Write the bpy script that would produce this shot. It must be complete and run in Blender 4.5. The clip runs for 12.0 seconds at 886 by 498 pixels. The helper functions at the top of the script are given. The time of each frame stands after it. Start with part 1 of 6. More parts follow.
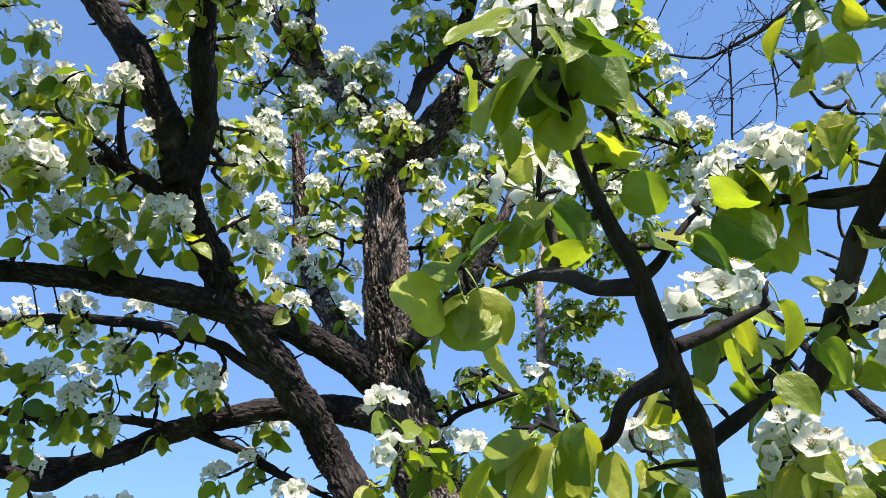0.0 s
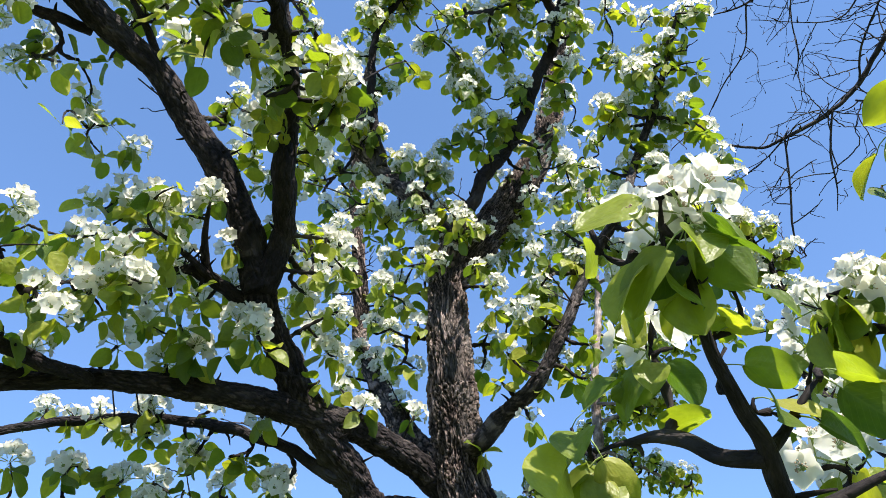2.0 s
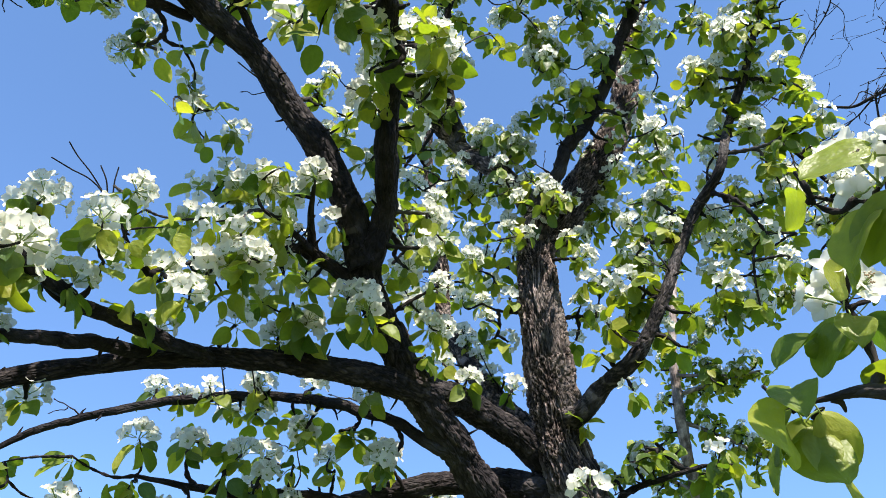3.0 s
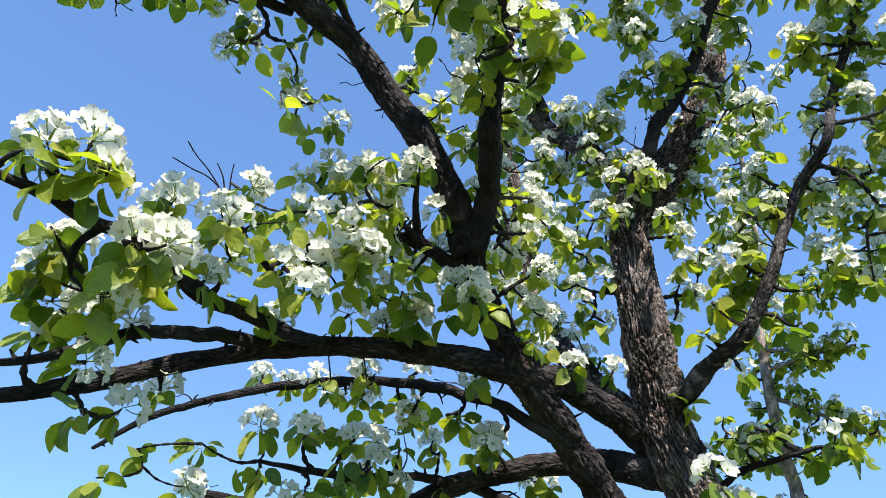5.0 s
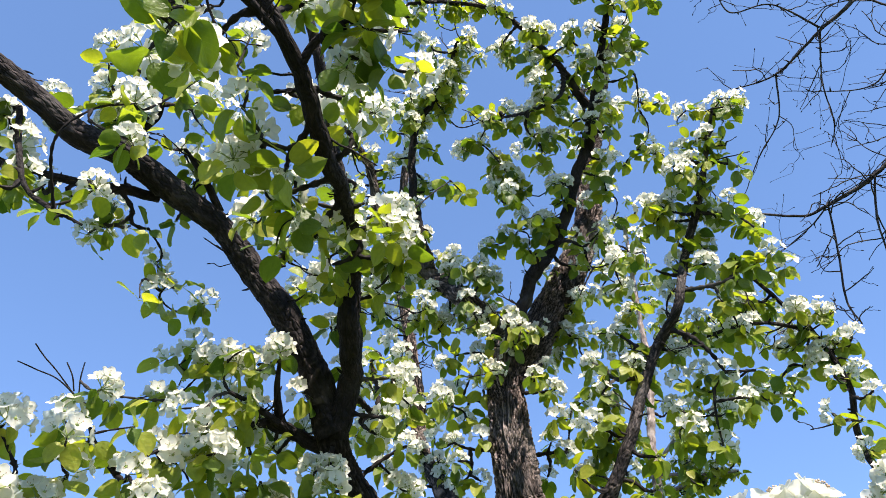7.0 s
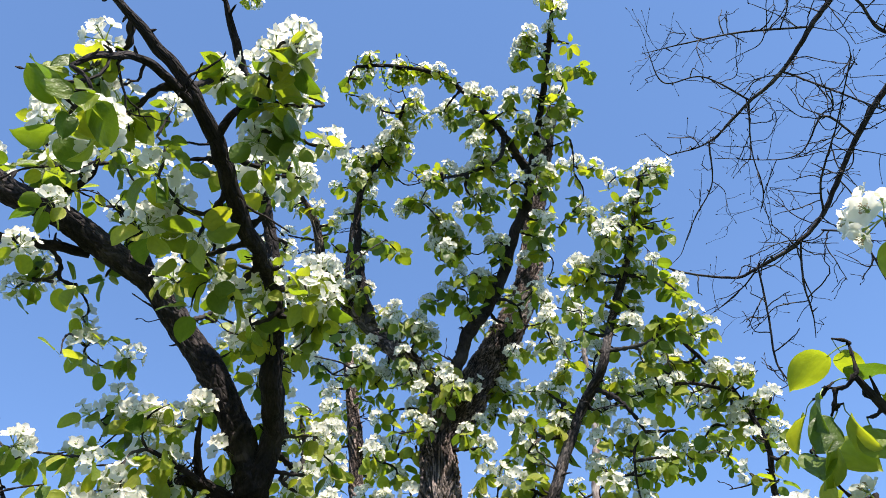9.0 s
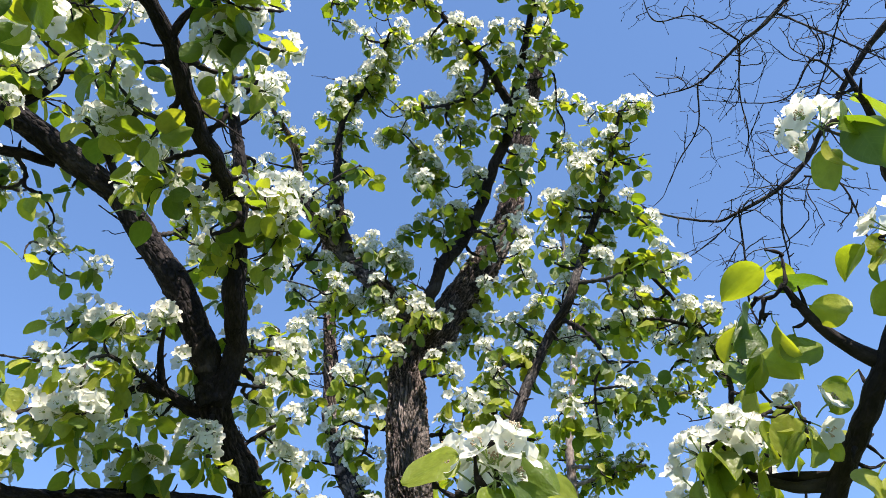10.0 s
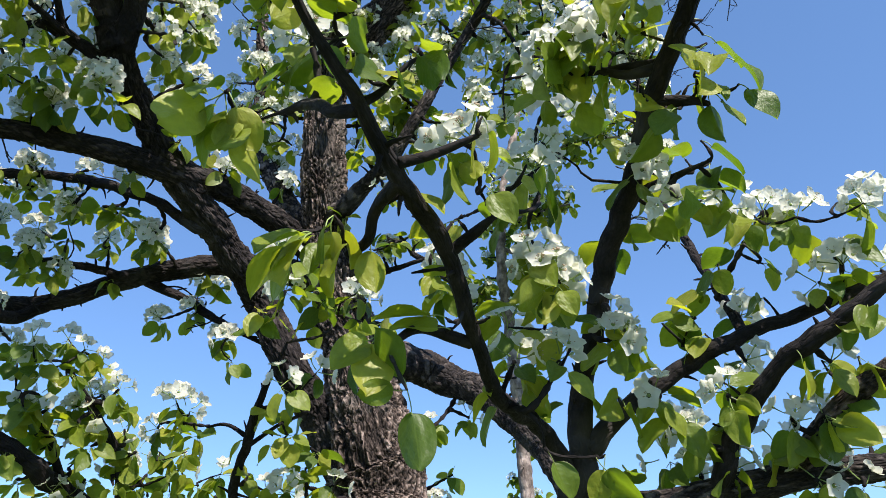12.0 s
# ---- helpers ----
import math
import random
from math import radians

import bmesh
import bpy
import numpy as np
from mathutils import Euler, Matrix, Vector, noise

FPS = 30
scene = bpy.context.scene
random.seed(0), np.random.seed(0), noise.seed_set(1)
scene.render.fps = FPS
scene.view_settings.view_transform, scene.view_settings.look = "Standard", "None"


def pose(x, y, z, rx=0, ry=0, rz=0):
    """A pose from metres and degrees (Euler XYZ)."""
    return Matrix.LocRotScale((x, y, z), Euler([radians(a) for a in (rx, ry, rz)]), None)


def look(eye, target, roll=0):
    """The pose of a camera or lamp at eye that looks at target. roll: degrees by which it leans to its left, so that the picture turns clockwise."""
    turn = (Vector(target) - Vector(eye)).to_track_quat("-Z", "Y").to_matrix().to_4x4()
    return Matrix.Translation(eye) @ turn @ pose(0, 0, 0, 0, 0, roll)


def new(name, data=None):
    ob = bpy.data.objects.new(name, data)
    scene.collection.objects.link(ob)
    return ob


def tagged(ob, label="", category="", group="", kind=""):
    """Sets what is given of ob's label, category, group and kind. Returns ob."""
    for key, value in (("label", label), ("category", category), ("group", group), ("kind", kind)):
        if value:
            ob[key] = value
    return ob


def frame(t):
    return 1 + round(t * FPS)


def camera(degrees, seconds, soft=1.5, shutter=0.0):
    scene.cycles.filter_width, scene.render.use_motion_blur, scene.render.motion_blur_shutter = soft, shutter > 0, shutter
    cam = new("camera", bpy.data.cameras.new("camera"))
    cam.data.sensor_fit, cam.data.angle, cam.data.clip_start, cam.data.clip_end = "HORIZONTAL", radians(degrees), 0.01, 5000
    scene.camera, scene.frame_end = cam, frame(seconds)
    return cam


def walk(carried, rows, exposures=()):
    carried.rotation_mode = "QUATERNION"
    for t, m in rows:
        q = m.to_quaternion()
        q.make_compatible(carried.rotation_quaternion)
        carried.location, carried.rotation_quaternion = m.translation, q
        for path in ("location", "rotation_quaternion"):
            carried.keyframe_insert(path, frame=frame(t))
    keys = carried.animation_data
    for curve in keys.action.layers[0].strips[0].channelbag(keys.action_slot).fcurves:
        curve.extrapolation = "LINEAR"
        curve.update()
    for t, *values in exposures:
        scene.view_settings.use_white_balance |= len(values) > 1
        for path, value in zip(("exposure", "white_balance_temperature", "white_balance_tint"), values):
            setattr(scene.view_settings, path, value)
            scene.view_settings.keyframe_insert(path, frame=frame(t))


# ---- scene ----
# ---- camera ----
cam = camera(63.3, 12.0, soft=0.55)
ROWS = [
    (0.0, 0.0030, -0.0024, 1.5065, 125.409, 3.244, 0.837),
    (0.5, -0.0156, -0.0116, 1.5204, 126.547, 2.511, 0.741),
    (1.0, -0.0168, -0.0250, 1.5314, 129.371, 2.357, 2.745),
    (1.5, -0.0202, -0.0335, 1.5387, 130.600, 1.984, 2.807),
    (2.0, -0.0433, -0.0526, 1.5463, 130.986, 1.316, 3.379),
    (2.5, -0.0969, -0.0479, 1.5481, 130.034, 0.968, 5.441),
    (3.0, -0.1354, -0.0516, 1.5395, 129.479, 0.365, 7.452),
    (3.5, -0.1803, -0.0505, 1.5347, 127.721, -0.358, 9.688),
    (3.7, -0.2040, -0.0450, 1.5263, 127.186, -0.407, 10.425),
    (5.3, -0.2126, -0.1064, 1.5767, 127.643, -1.142, 12.045),
    (5.5, -0.1916, -0.1353, 1.6068, 129.332, -0.530, 11.839),
    (6.0, -0.1646, -0.1624, 1.6285, 131.915, 0.608, 11.480),
    (6.5, -0.1395, -0.1848, 1.6513, 132.627, 1.517, 9.205),
    (7.0, -0.0743, -0.1931, 1.6563, 133.794, 2.685, 7.961),
    (7.5, -0.0280, -0.2246, 1.6629, 136.495, 2.636, 6.361),
    (7.7, -0.0232, -0.2370, 1.6676, 137.089, 2.586, 6.333),
    (9.3, 0.0258, -0.2232, 1.6231, 137.413, 3.618, 5.519),
    (9.5, 0.0368, -0.2151, 1.6112, 136.492, 3.458, 5.659),
    (10.0, 0.0673, -0.1914, 1.6017, 133.381, 2.144, 4.226),
    (10.5, 0.0964, -0.1622, 1.5636, 130.272, 1.911, 4.499),
    (11.0, 0.1248, -0.1280, 1.5127, 126.391, 1.453, 3.050),
    (11.5, 0.1558, -0.0962, 1.4420, 121.631, 1.269, 1.251),
    (12.0, 0.1868, -0.0748, 1.3810, 117.827, 0.504, 0.639),
]
walk(cam, [(t, pose(x, y, z, rx, ry, rz)) for t, x, y, z, rx, ry, rz in ROWS], exposures=[
    (0.0, 1.14, 6800, 13), (1.5, 1.16, 6800, 13), (3.5, 1.14, 6600, 11), (5.5, 1.18, 6600, 11), (7.0, 1.16, 6950, 16), (9.5, 1.06, 6800, 14), (10.5, 1.09, 6950, 15), (11.5, 0.94, 6950, 13), (12.0, 0.84, 6650, 11),
])

# ---- light ----
SUN = Vector((0.42, -0.72, 1.0)).normalized()          # towards the sun: high, over the camera's right shoulder
world = bpy.data.worlds.new("sky")
scene.world = world
world.use_nodes = True
wn = world.node_tree
sky = wn.nodes.new("ShaderNodeTexSky")
sky.sky_type, sky.sun_disc = "NISHITA", False
sky.sun_elevation, sky.sun_rotation = math.asin(SUN.z), math.atan2(SUN.x, SUN.y)
sky.altitude, sky.air_density, sky.dust_density, sky.ozone_density = 4000, 0.8, 0.0, 4.5
even = wn.nodes.new("ShaderNodeGamma")
even.inputs[1].default_value = 0.63
clear = wn.nodes.new("ShaderNodeHueSaturation")
clear.inputs["Hue"].default_value, clear.inputs["Saturation"].default_value = 0.505, 1.3
wn.links.new(sky.outputs[0], even.inputs[0]), wn.links.new(even.outputs[0], clear.inputs["Color"])
wn.links.new(clear.outputs[0], wn.nodes["Background"].inputs[0])
wn.nodes["Background"].inputs[1].default_value = 0.292
sun = new("sun", bpy.data.lights.new("sun", "SUN"))
sun.data.energy, sun.data.angle, sun.data.color = 5.0, radians(0.53), (1.0, 0.95, 0.87)
sun.matrix_world = look(SUN * 30, (0, 0, 0))


# ---- materials ----
def material(name):
    m = bpy.data.materials.new(name)
    m.use_nodes = True
    nt = m.node_tree
    return m, nt, nt.nodes["Principled BSDF"], nt.nodes["Material Output"]


def node(nt, kind, links=(), **values):
    """A node with its settings and inputs; links: (input, socket)."""
    n = nt.nodes.new(kind)
    for key, value in values.items():
        setattr(n, key, value) if not key.startswith("i_") else None
    for key, value in values.items():
        if key.startswith("i_"):
            n.inputs[key[2:].replace("_", " ")].default_value = value
    for key, socket in links:
        nt.links.new(socket, n.inputs[key])
    return n


def ramp(nt, fac, *stops):
    r = nt.nodes.new("ShaderNodeValToRGB")
    e = r.color_ramp.elements
    while len(e) < len(stops):
        e.new(0.5)
    for el, (p, c) in zip(e, stops):
        el.position, el.color = p, (*c, 1)
    nt.links.new(fac, r.inputs[0])
    return r.outputs[0]


def mixed(nt, fac, a, b, mode="MIX"):
    m = nt.nodes.new("ShaderNodeMix")
    m.data_type, m.blend_type = "RGBA", mode
    for socket, v in ((m.inputs[0], fac), (m.inputs[6], a), (m.inputs[7], b)):
        if isinstance(v, bpy.types.NodeSocket):
            nt.links.new(v, socket)
        else:
            socket.default_value = v if not isinstance(v, tuple) else (*v, 1)
    return m.outputs[2]


def bark_material(name, dark, mid, pale, lichen, scale, depth):
    """Cracked bark: ridges drawn out along the stem (the mesh's UVs run round and along it), grey patches, lichen."""
    m, nt, bsdf, out = material(name)
    uv = node(nt, "ShaderNodeUVMap").outputs[0]
    obj = node(nt, "ShaderNodeTexCoord").outputs["Object"]
    stretched = node(nt, "ShaderNodeMapping", [("Vector", uv)], i_Scale=(1.0, 0.38, 1.0)).outputs[0]
    warp = node(nt, "ShaderNodeTexNoise", [("Vector", stretched)], i_Scale=scale * 1.5, i_Detail=3.0)
    pos = mixed(nt, 0.0035, stretched, warp.outputs["Color"], "ADD")
    plates = node(nt, "ShaderNodeTexVoronoi", [("Vector", pos)], feature="DISTANCE_TO_EDGE", i_Scale=scale)
    fine = node(nt, "ShaderNodeTexNoise", [("Vector", stretched)], i_Scale=scale * 2.6, i_Detail=6.0, i_Roughness=0.65)
    patch = node(nt, "ShaderNodeTexNoise", [("Vector", obj)], i_Scale=9.0, i_Detail=3.0)
    cells = node(nt, "ShaderNodeTexVoronoi", [("Vector", pos)], i_Scale=scale)
    # plate height sets tone: crack floors get dark inner bark plus painted recess shade
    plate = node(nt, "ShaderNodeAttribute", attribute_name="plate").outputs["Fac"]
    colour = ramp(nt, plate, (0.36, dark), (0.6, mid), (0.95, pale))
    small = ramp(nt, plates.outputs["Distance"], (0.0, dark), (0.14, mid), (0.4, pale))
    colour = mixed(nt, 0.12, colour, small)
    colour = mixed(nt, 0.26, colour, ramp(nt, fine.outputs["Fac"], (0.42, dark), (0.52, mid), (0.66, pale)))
    tone = ramp(nt, cells.outputs["Color"], (0.0, (0.6, 0.57, 0.57)), (1.0, (1.3, 1.26, 1.24)))
    colour = mixed(nt, 0.5, colour, tone, "MULTIPLY")
    stain = node(nt, "ShaderNodeTexNoise", [("Vector", obj)], i_Scale=26.0, i_Detail=4.0, i_Roughness=0.6)
    colour = mixed(nt, 0.85, colour, ramp(nt, stain.outputs["Fac"], (0.36, (0.3, 0.27, 0.26)), (0.62, (1.15, 1.12, 1.1))), "MULTIPLY")
    colour = mixed(nt, ramp(nt, patch.outputs["Fac"], (0.56, (0, 0, 0)), (0.72, (0.55, 0.55, 0.55))), colour, lichen)
    nt.links.new(colour, bsdf.inputs["Base Color"])
    bsdf.inputs["Roughness"].default_value = 0.85
    bsdf.inputs["Specular IOR Level"].default_value = 0.22
    height = mixed(nt, 0.35, ramp(nt, plates.outputs["Distance"], (0.0, (0, 0, 0)), (0.3, (1, 1, 1))), fine.outputs["Color"])
    bump = node(nt, "ShaderNodeBump", [("Height", height)], i_Strength=1.0, i_Distance=depth)
    nt.links.new(bump.outputs[0], bsdf.inputs["Normal"])
    return m


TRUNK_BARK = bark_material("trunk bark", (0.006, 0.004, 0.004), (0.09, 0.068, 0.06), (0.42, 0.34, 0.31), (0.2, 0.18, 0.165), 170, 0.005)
# dark limb bark, deepened further: shade on the limbs' undersides is in its colour
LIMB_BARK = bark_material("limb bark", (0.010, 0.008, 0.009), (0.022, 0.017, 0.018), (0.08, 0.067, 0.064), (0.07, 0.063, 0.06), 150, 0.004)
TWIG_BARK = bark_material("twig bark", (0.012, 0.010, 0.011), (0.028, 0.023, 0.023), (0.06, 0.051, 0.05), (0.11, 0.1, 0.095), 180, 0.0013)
# lighter copy of the limb bark, with sunlight put into its grey
GREY_BARK = bark_material("grey limb bark", (0.010, 0.008, 0.009), (0.036, 0.029, 0.028), (0.16, 0.138, 0.13), (0.12, 0.11, 0.105), 160, 0.003)
PALE_BARK = bark_material("pale bark", (0.16, 0.13, 0.12), (0.40, 0.34, 0.31), (0.58, 0.52, 0.48), (0.42, 0.40, 0.37), 62, 0.002)
BARE_BARK = bark_material("bare twig bark", (0.025, 0.022, 0.026), (0.06, 0.054, 0.058), (0.13, 0.12, 0.12), (0.14, 0.13, 0.12), 140, 0.0013)


def chance(nt):
    """A number from 0 to 1 for each piece, whether it is an object of its own or an island of a joined mesh."""
    a = node(nt, "ShaderNodeObjectInfo").outputs["Random"]
    b = node(nt, "ShaderNodeNewGeometry").outputs["Random Per Island"]
    s = node(nt, "ShaderNodeMath", operation="ADD")
    nt.links.new(a, s.inputs[0]), nt.links.new(b, s.inputs[1])
    f = node(nt, "ShaderNodeMath", operation="FRACT")
    nt.links.new(s.outputs[0], f.inputs[0])
    return f.outputs[0]


def leaf_material():
    m, nt, bsdf, out = material("pear leaf")
    uv = node(nt, "ShaderNodeUVMap").outputs[0]
    any_ = chance(nt)
    green = ramp(nt, any_, (0.0, (0.054, 0.10, 0.02)), (0.3, (0.128, 0.18, 0.028)), (0.7, (0.222, 0.258, 0.036)), (1.0, (0.31, 0.31, 0.052)))
    blot = node(nt, "ShaderNodeTexNoise", [("Vector", uv)], i_Scale=5.0, i_Detail=3.0)
    green = mixed(nt, 0.5, green, ramp(nt, blot.outputs["Fac"], (0.3, (0.75, 0.8, 0.7)), (0.7, (1.2, 1.15, 1.1))), "MULTIPLY")
    # side veins: stripes that slant away from the midrib
    sep = node(nt, "ShaderNodeSeparateXYZ", [("Vector", uv)])
    side = node(nt, "ShaderNodeMath", [(0, sep.outputs["X"])], operation="SUBTRACT")
    side.inputs[1].default_value = 0.5
    side = node(nt, "ShaderNodeMath", [(0, side.outputs[0])], operation="ABSOLUTE")
    slant = node(nt, "ShaderNodeMath", [(0, side.outputs[0])], operation="MULTIPLY_ADD")
    slant.inputs[1].default_value = -0.7
    nt.links.new(sep.outputs["Y"], slant.inputs[2])
    wave = node(nt, "ShaderNodeMath", [(0, slant.outputs[0])], operation="MULTIPLY")
    wave.inputs[1].default_value = 50.0
    wave = node(nt, "ShaderNodeMath", [(0, wave.outputs[0])], operation="SINE")
    vein = ramp(nt, wave.outputs[0], (0.0, (0, 0, 0)), (0.93, (0, 0, 0)), (1.0, (1, 1, 1)))
    rib = ramp(nt, side.outputs[0], (0.0, (1, 1, 1)), (0.035, (0, 0, 0)))
    lines = mixed(nt, 1.0, vein, rib, "LIGHTEN")
    green = mixed(nt, mixed(nt, 1.0, lines, (0.1, 0.1, 0.1), "MULTIPLY"), green, (0.22, 0.28, 0.08))
    nt.links.new(green, bsdf.inputs["Base Color"])
    bsdf.inputs["Roughness"].default_value = 0.42
    bsdf.inputs["Specular IOR Level"].default_value = 0.36
    wavy = node(nt, "ShaderNodeTexNoise", [("Vector", uv)], i_Scale=4.5, i_Detail=2.0)
    waves = node(nt, "ShaderNodeBump", [("Height", wavy.outputs["Fac"])], i_Strength=0.5, i_Distance=0.003)
    bump = node(nt, "ShaderNodeBump", [("Height", lines), ("Normal", waves.outputs[0])], i_Strength=0.22, i_Distance=0.0004, invert=True)
    nt.links.new(bump.outputs[0], bsdf.inputs["Normal"])
    glow = node(nt, "ShaderNodeBsdfTranslucent")
    nt.links.new(mixed(nt, 1.0, green, (1.8, 1.92, 0.48), "MULTIPLY"), glow.inputs["Color"])
    mix = node(nt, "ShaderNodeMixShader")
    mix.inputs[0].default_value = 0.48
    nt.links.new(bsdf.outputs[0], mix.inputs[1]), nt.links.new(glow.outputs[0], mix.inputs[2])
    nt.links.new(mix.outputs[0], out.inputs["Surface"])
    return m


def petal_material():
    m, nt, bsdf, out = material("pear petal")
    uv = node(nt, "ShaderNodeUVMap").outputs[0]
    veins = node(nt, "ShaderNodeTexNoise", [("Vector", node(nt, "ShaderNodeMapping", [("Vector", uv)], i_Scale=(14.0, 1.5, 1.0)).outputs[0])], i_Scale=1.0, i_Detail=3.0)
    white = mixed(nt, ramp(nt, chance(nt), (0.0, (0, 0, 0)), (1.0, (0.6, 0.6, 0.6))), (0.79, 0.785, 0.73), (0.73, 0.735, 0.66))
    white = mixed(nt, 0.12, white, veins.outputs["Color"], "MULTIPLY")
    nt.links.new(white, bsdf.inputs["Base Color"])
    bsdf.inputs["Roughness"].default_value = 0.55
    bsdf.inputs["Specular IOR Level"].default_value = 0.25
    glow = node(nt, "ShaderNodeBsdfTranslucent")
    glow.inputs["Color"].default_value = (0.82, 0.82, 0.70, 1)
    mix = node(nt, "ShaderNodeMixShader")
    mix.inputs[0].default_value = 0.58
    nt.links.new(bsdf.outputs[0], mix.inputs[1]), nt.links.new(glow.outputs[0], mix.inputs[2])
    nt.links.new(mix.outputs[0], out.inputs["Surface"])
    return m


def plain_material(name, a, b, rough):
    m, nt, bsdf, out = material(name)
    n = node(nt, "ShaderNodeTexNoise", [("Vector", node(nt, "ShaderNodeTexCoord").outputs["Object"])], i_Scale=90.0, i_Detail=3.0)
    nt.links.new(ramp(nt, n.outputs["Fac"], (0.3, a), (0.7, b)), bsdf.inputs["Base Color"])
    bsdf.inputs["Roughness"].default_value = rough
    return m


LEAF, PETAL = leaf_material(), petal_material()
STALK = plain_material("green stalk", (0.16, 0.24, 0.05), (0.24, 0.30, 0.08), 0.5)
ANTHER = plain_material("anther", (0.30, 0.20, 0.12), (0.55, 0.45, 0.30), 0.7)


def grass_material():
    m, nt, bsdf, out = material("meadow")
    obj = node(nt, "ShaderNodeTexCoord").outputs["Object"]
    big = node(nt, "ShaderNodeTexNoise", [("Vector", obj)], i_Scale=0.5, i_Detail=4.0)
    small = node(nt, "ShaderNodeTexNoise", [("Vector", obj)], i_Scale=40.0, i_Detail=6.0)
    c = mixed(nt, 0.5, ramp(nt, big.outputs["Fac"], (0.3, (0.05, 0.09, 0.02)), (0.7, (0.09, 0.12, 0.035))), ramp(nt, small.outputs["Fac"], (0.3, (0.03, 0.06, 0.012)), (0.7, (0.12, 0.15, 0.05))))
    nt.links.new(c, bsdf.inputs["Base Color"])
    bsdf.inputs["Roughness"].default_value = 0.9
    bump = node(nt, "ShaderNodeBump", [("Height", small.outputs["Fac"])], i_Strength=1.0, i_Distance=0.03)
    nt.links.new(bump.outputs[0], bsdf.inputs["Normal"])
    return m


GRASS = grass_material()


# ---- mesh tools ----
def thing(name, place, label, category, group="", kind=""):
    ob = new(name)
    ob.location = place
    return tagged(ob, label, category, group, kind)


BASES = {}


def part(name, mesh, parent, m=None, label="", kind=""):
    """Links a mesh as one part under a thing or a part; the mesh is given in world coordinates, or in its own with the pose m."""
    ob = new(name, mesh)
    ob.parent = parent
    base = BASES.setdefault(parent.name, parent.matrix_basis if parent.parent is None else parent.parent.matrix_basis @ parent.matrix_basis)
    ob.matrix_basis = base.inverted() @ (m or Matrix())
    return tagged(ob, label, kind=kind)


def to_mesh(name, verts, faces, mats, uvs=None, slots=None, plate=None):
    me = bpy.data.meshes.new(name)
    me.from_pydata(np.asarray(verts).tolist(), [], faces if isinstance(faces, list) else faces.tolist())
    for mat in mats:
        me.materials.append(mat)
    if uvs is not None:
        layer = me.uv_layers.new(name="UVMap")
        idx = np.empty(len(me.loops), dtype=np.int32)
        me.loops.foreach_get("vertex_index", idx)
        layer.data.foreach_set("uv", np.asarray(uvs, dtype=np.float32)[idx].ravel())
    if plate is not None:
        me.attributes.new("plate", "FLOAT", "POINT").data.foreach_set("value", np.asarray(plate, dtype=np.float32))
    if slots is not None:
        me.polygons.foreach_set("material_index", np.asarray(slots, dtype=np.int32))
    me.polygons.foreach_set("use_smooth", np.ones(len(me.polygons), dtype=bool))
    me.update()
    return me


class Build:
    """Gathers vertices, faces, UVs and material slots of one mesh."""

    def __init__(self):
        self.v, self.f, self.uv, self.s, self.h, self.n = [], [], [], [], [], 0

    def add(self, v, f, uv, slot=0, plate=None):
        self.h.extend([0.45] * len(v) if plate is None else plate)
        self.v.append(np.asarray(v, dtype=float)), self.uv.append(np.asarray(uv, dtype=float))
        self.f.extend([tuple(i + self.n for i in q) for q in f])
        self.s.extend([slot] * len(f))
        self.n += len(v)

    def mesh(self, name, mats):
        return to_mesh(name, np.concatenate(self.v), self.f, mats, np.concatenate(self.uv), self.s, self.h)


def curve_through(points, step):
    """Catmull-Rom through rows of x, y, z, radius."""
    p = np.asarray(points, dtype=float)
    p = np.vstack([2 * p[0] - p[1], p, 2 * p[-1] - p[-2]])
    rows = []
    for i in range(1, len(p) - 2):
        a, b, c, d = p[i - 1:i + 3]
        n = max(2, int(np.linalg.norm(c[:3] - b[:3]) / step))
        for u in np.linspace(0, 1, n, endpoint=False):
            rows.append(0.5 * (2 * b + (c - a) * u + (2 * a - 5 * b + 4 * c - d) * u * u + (3 * b - a - 3 * c + d) * u ** 3))
    rows.append(p[-2])
    rows = np.array(rows)
    rows[:, 3] = np.maximum(rows[:, 3], 0.0005)
    return rows


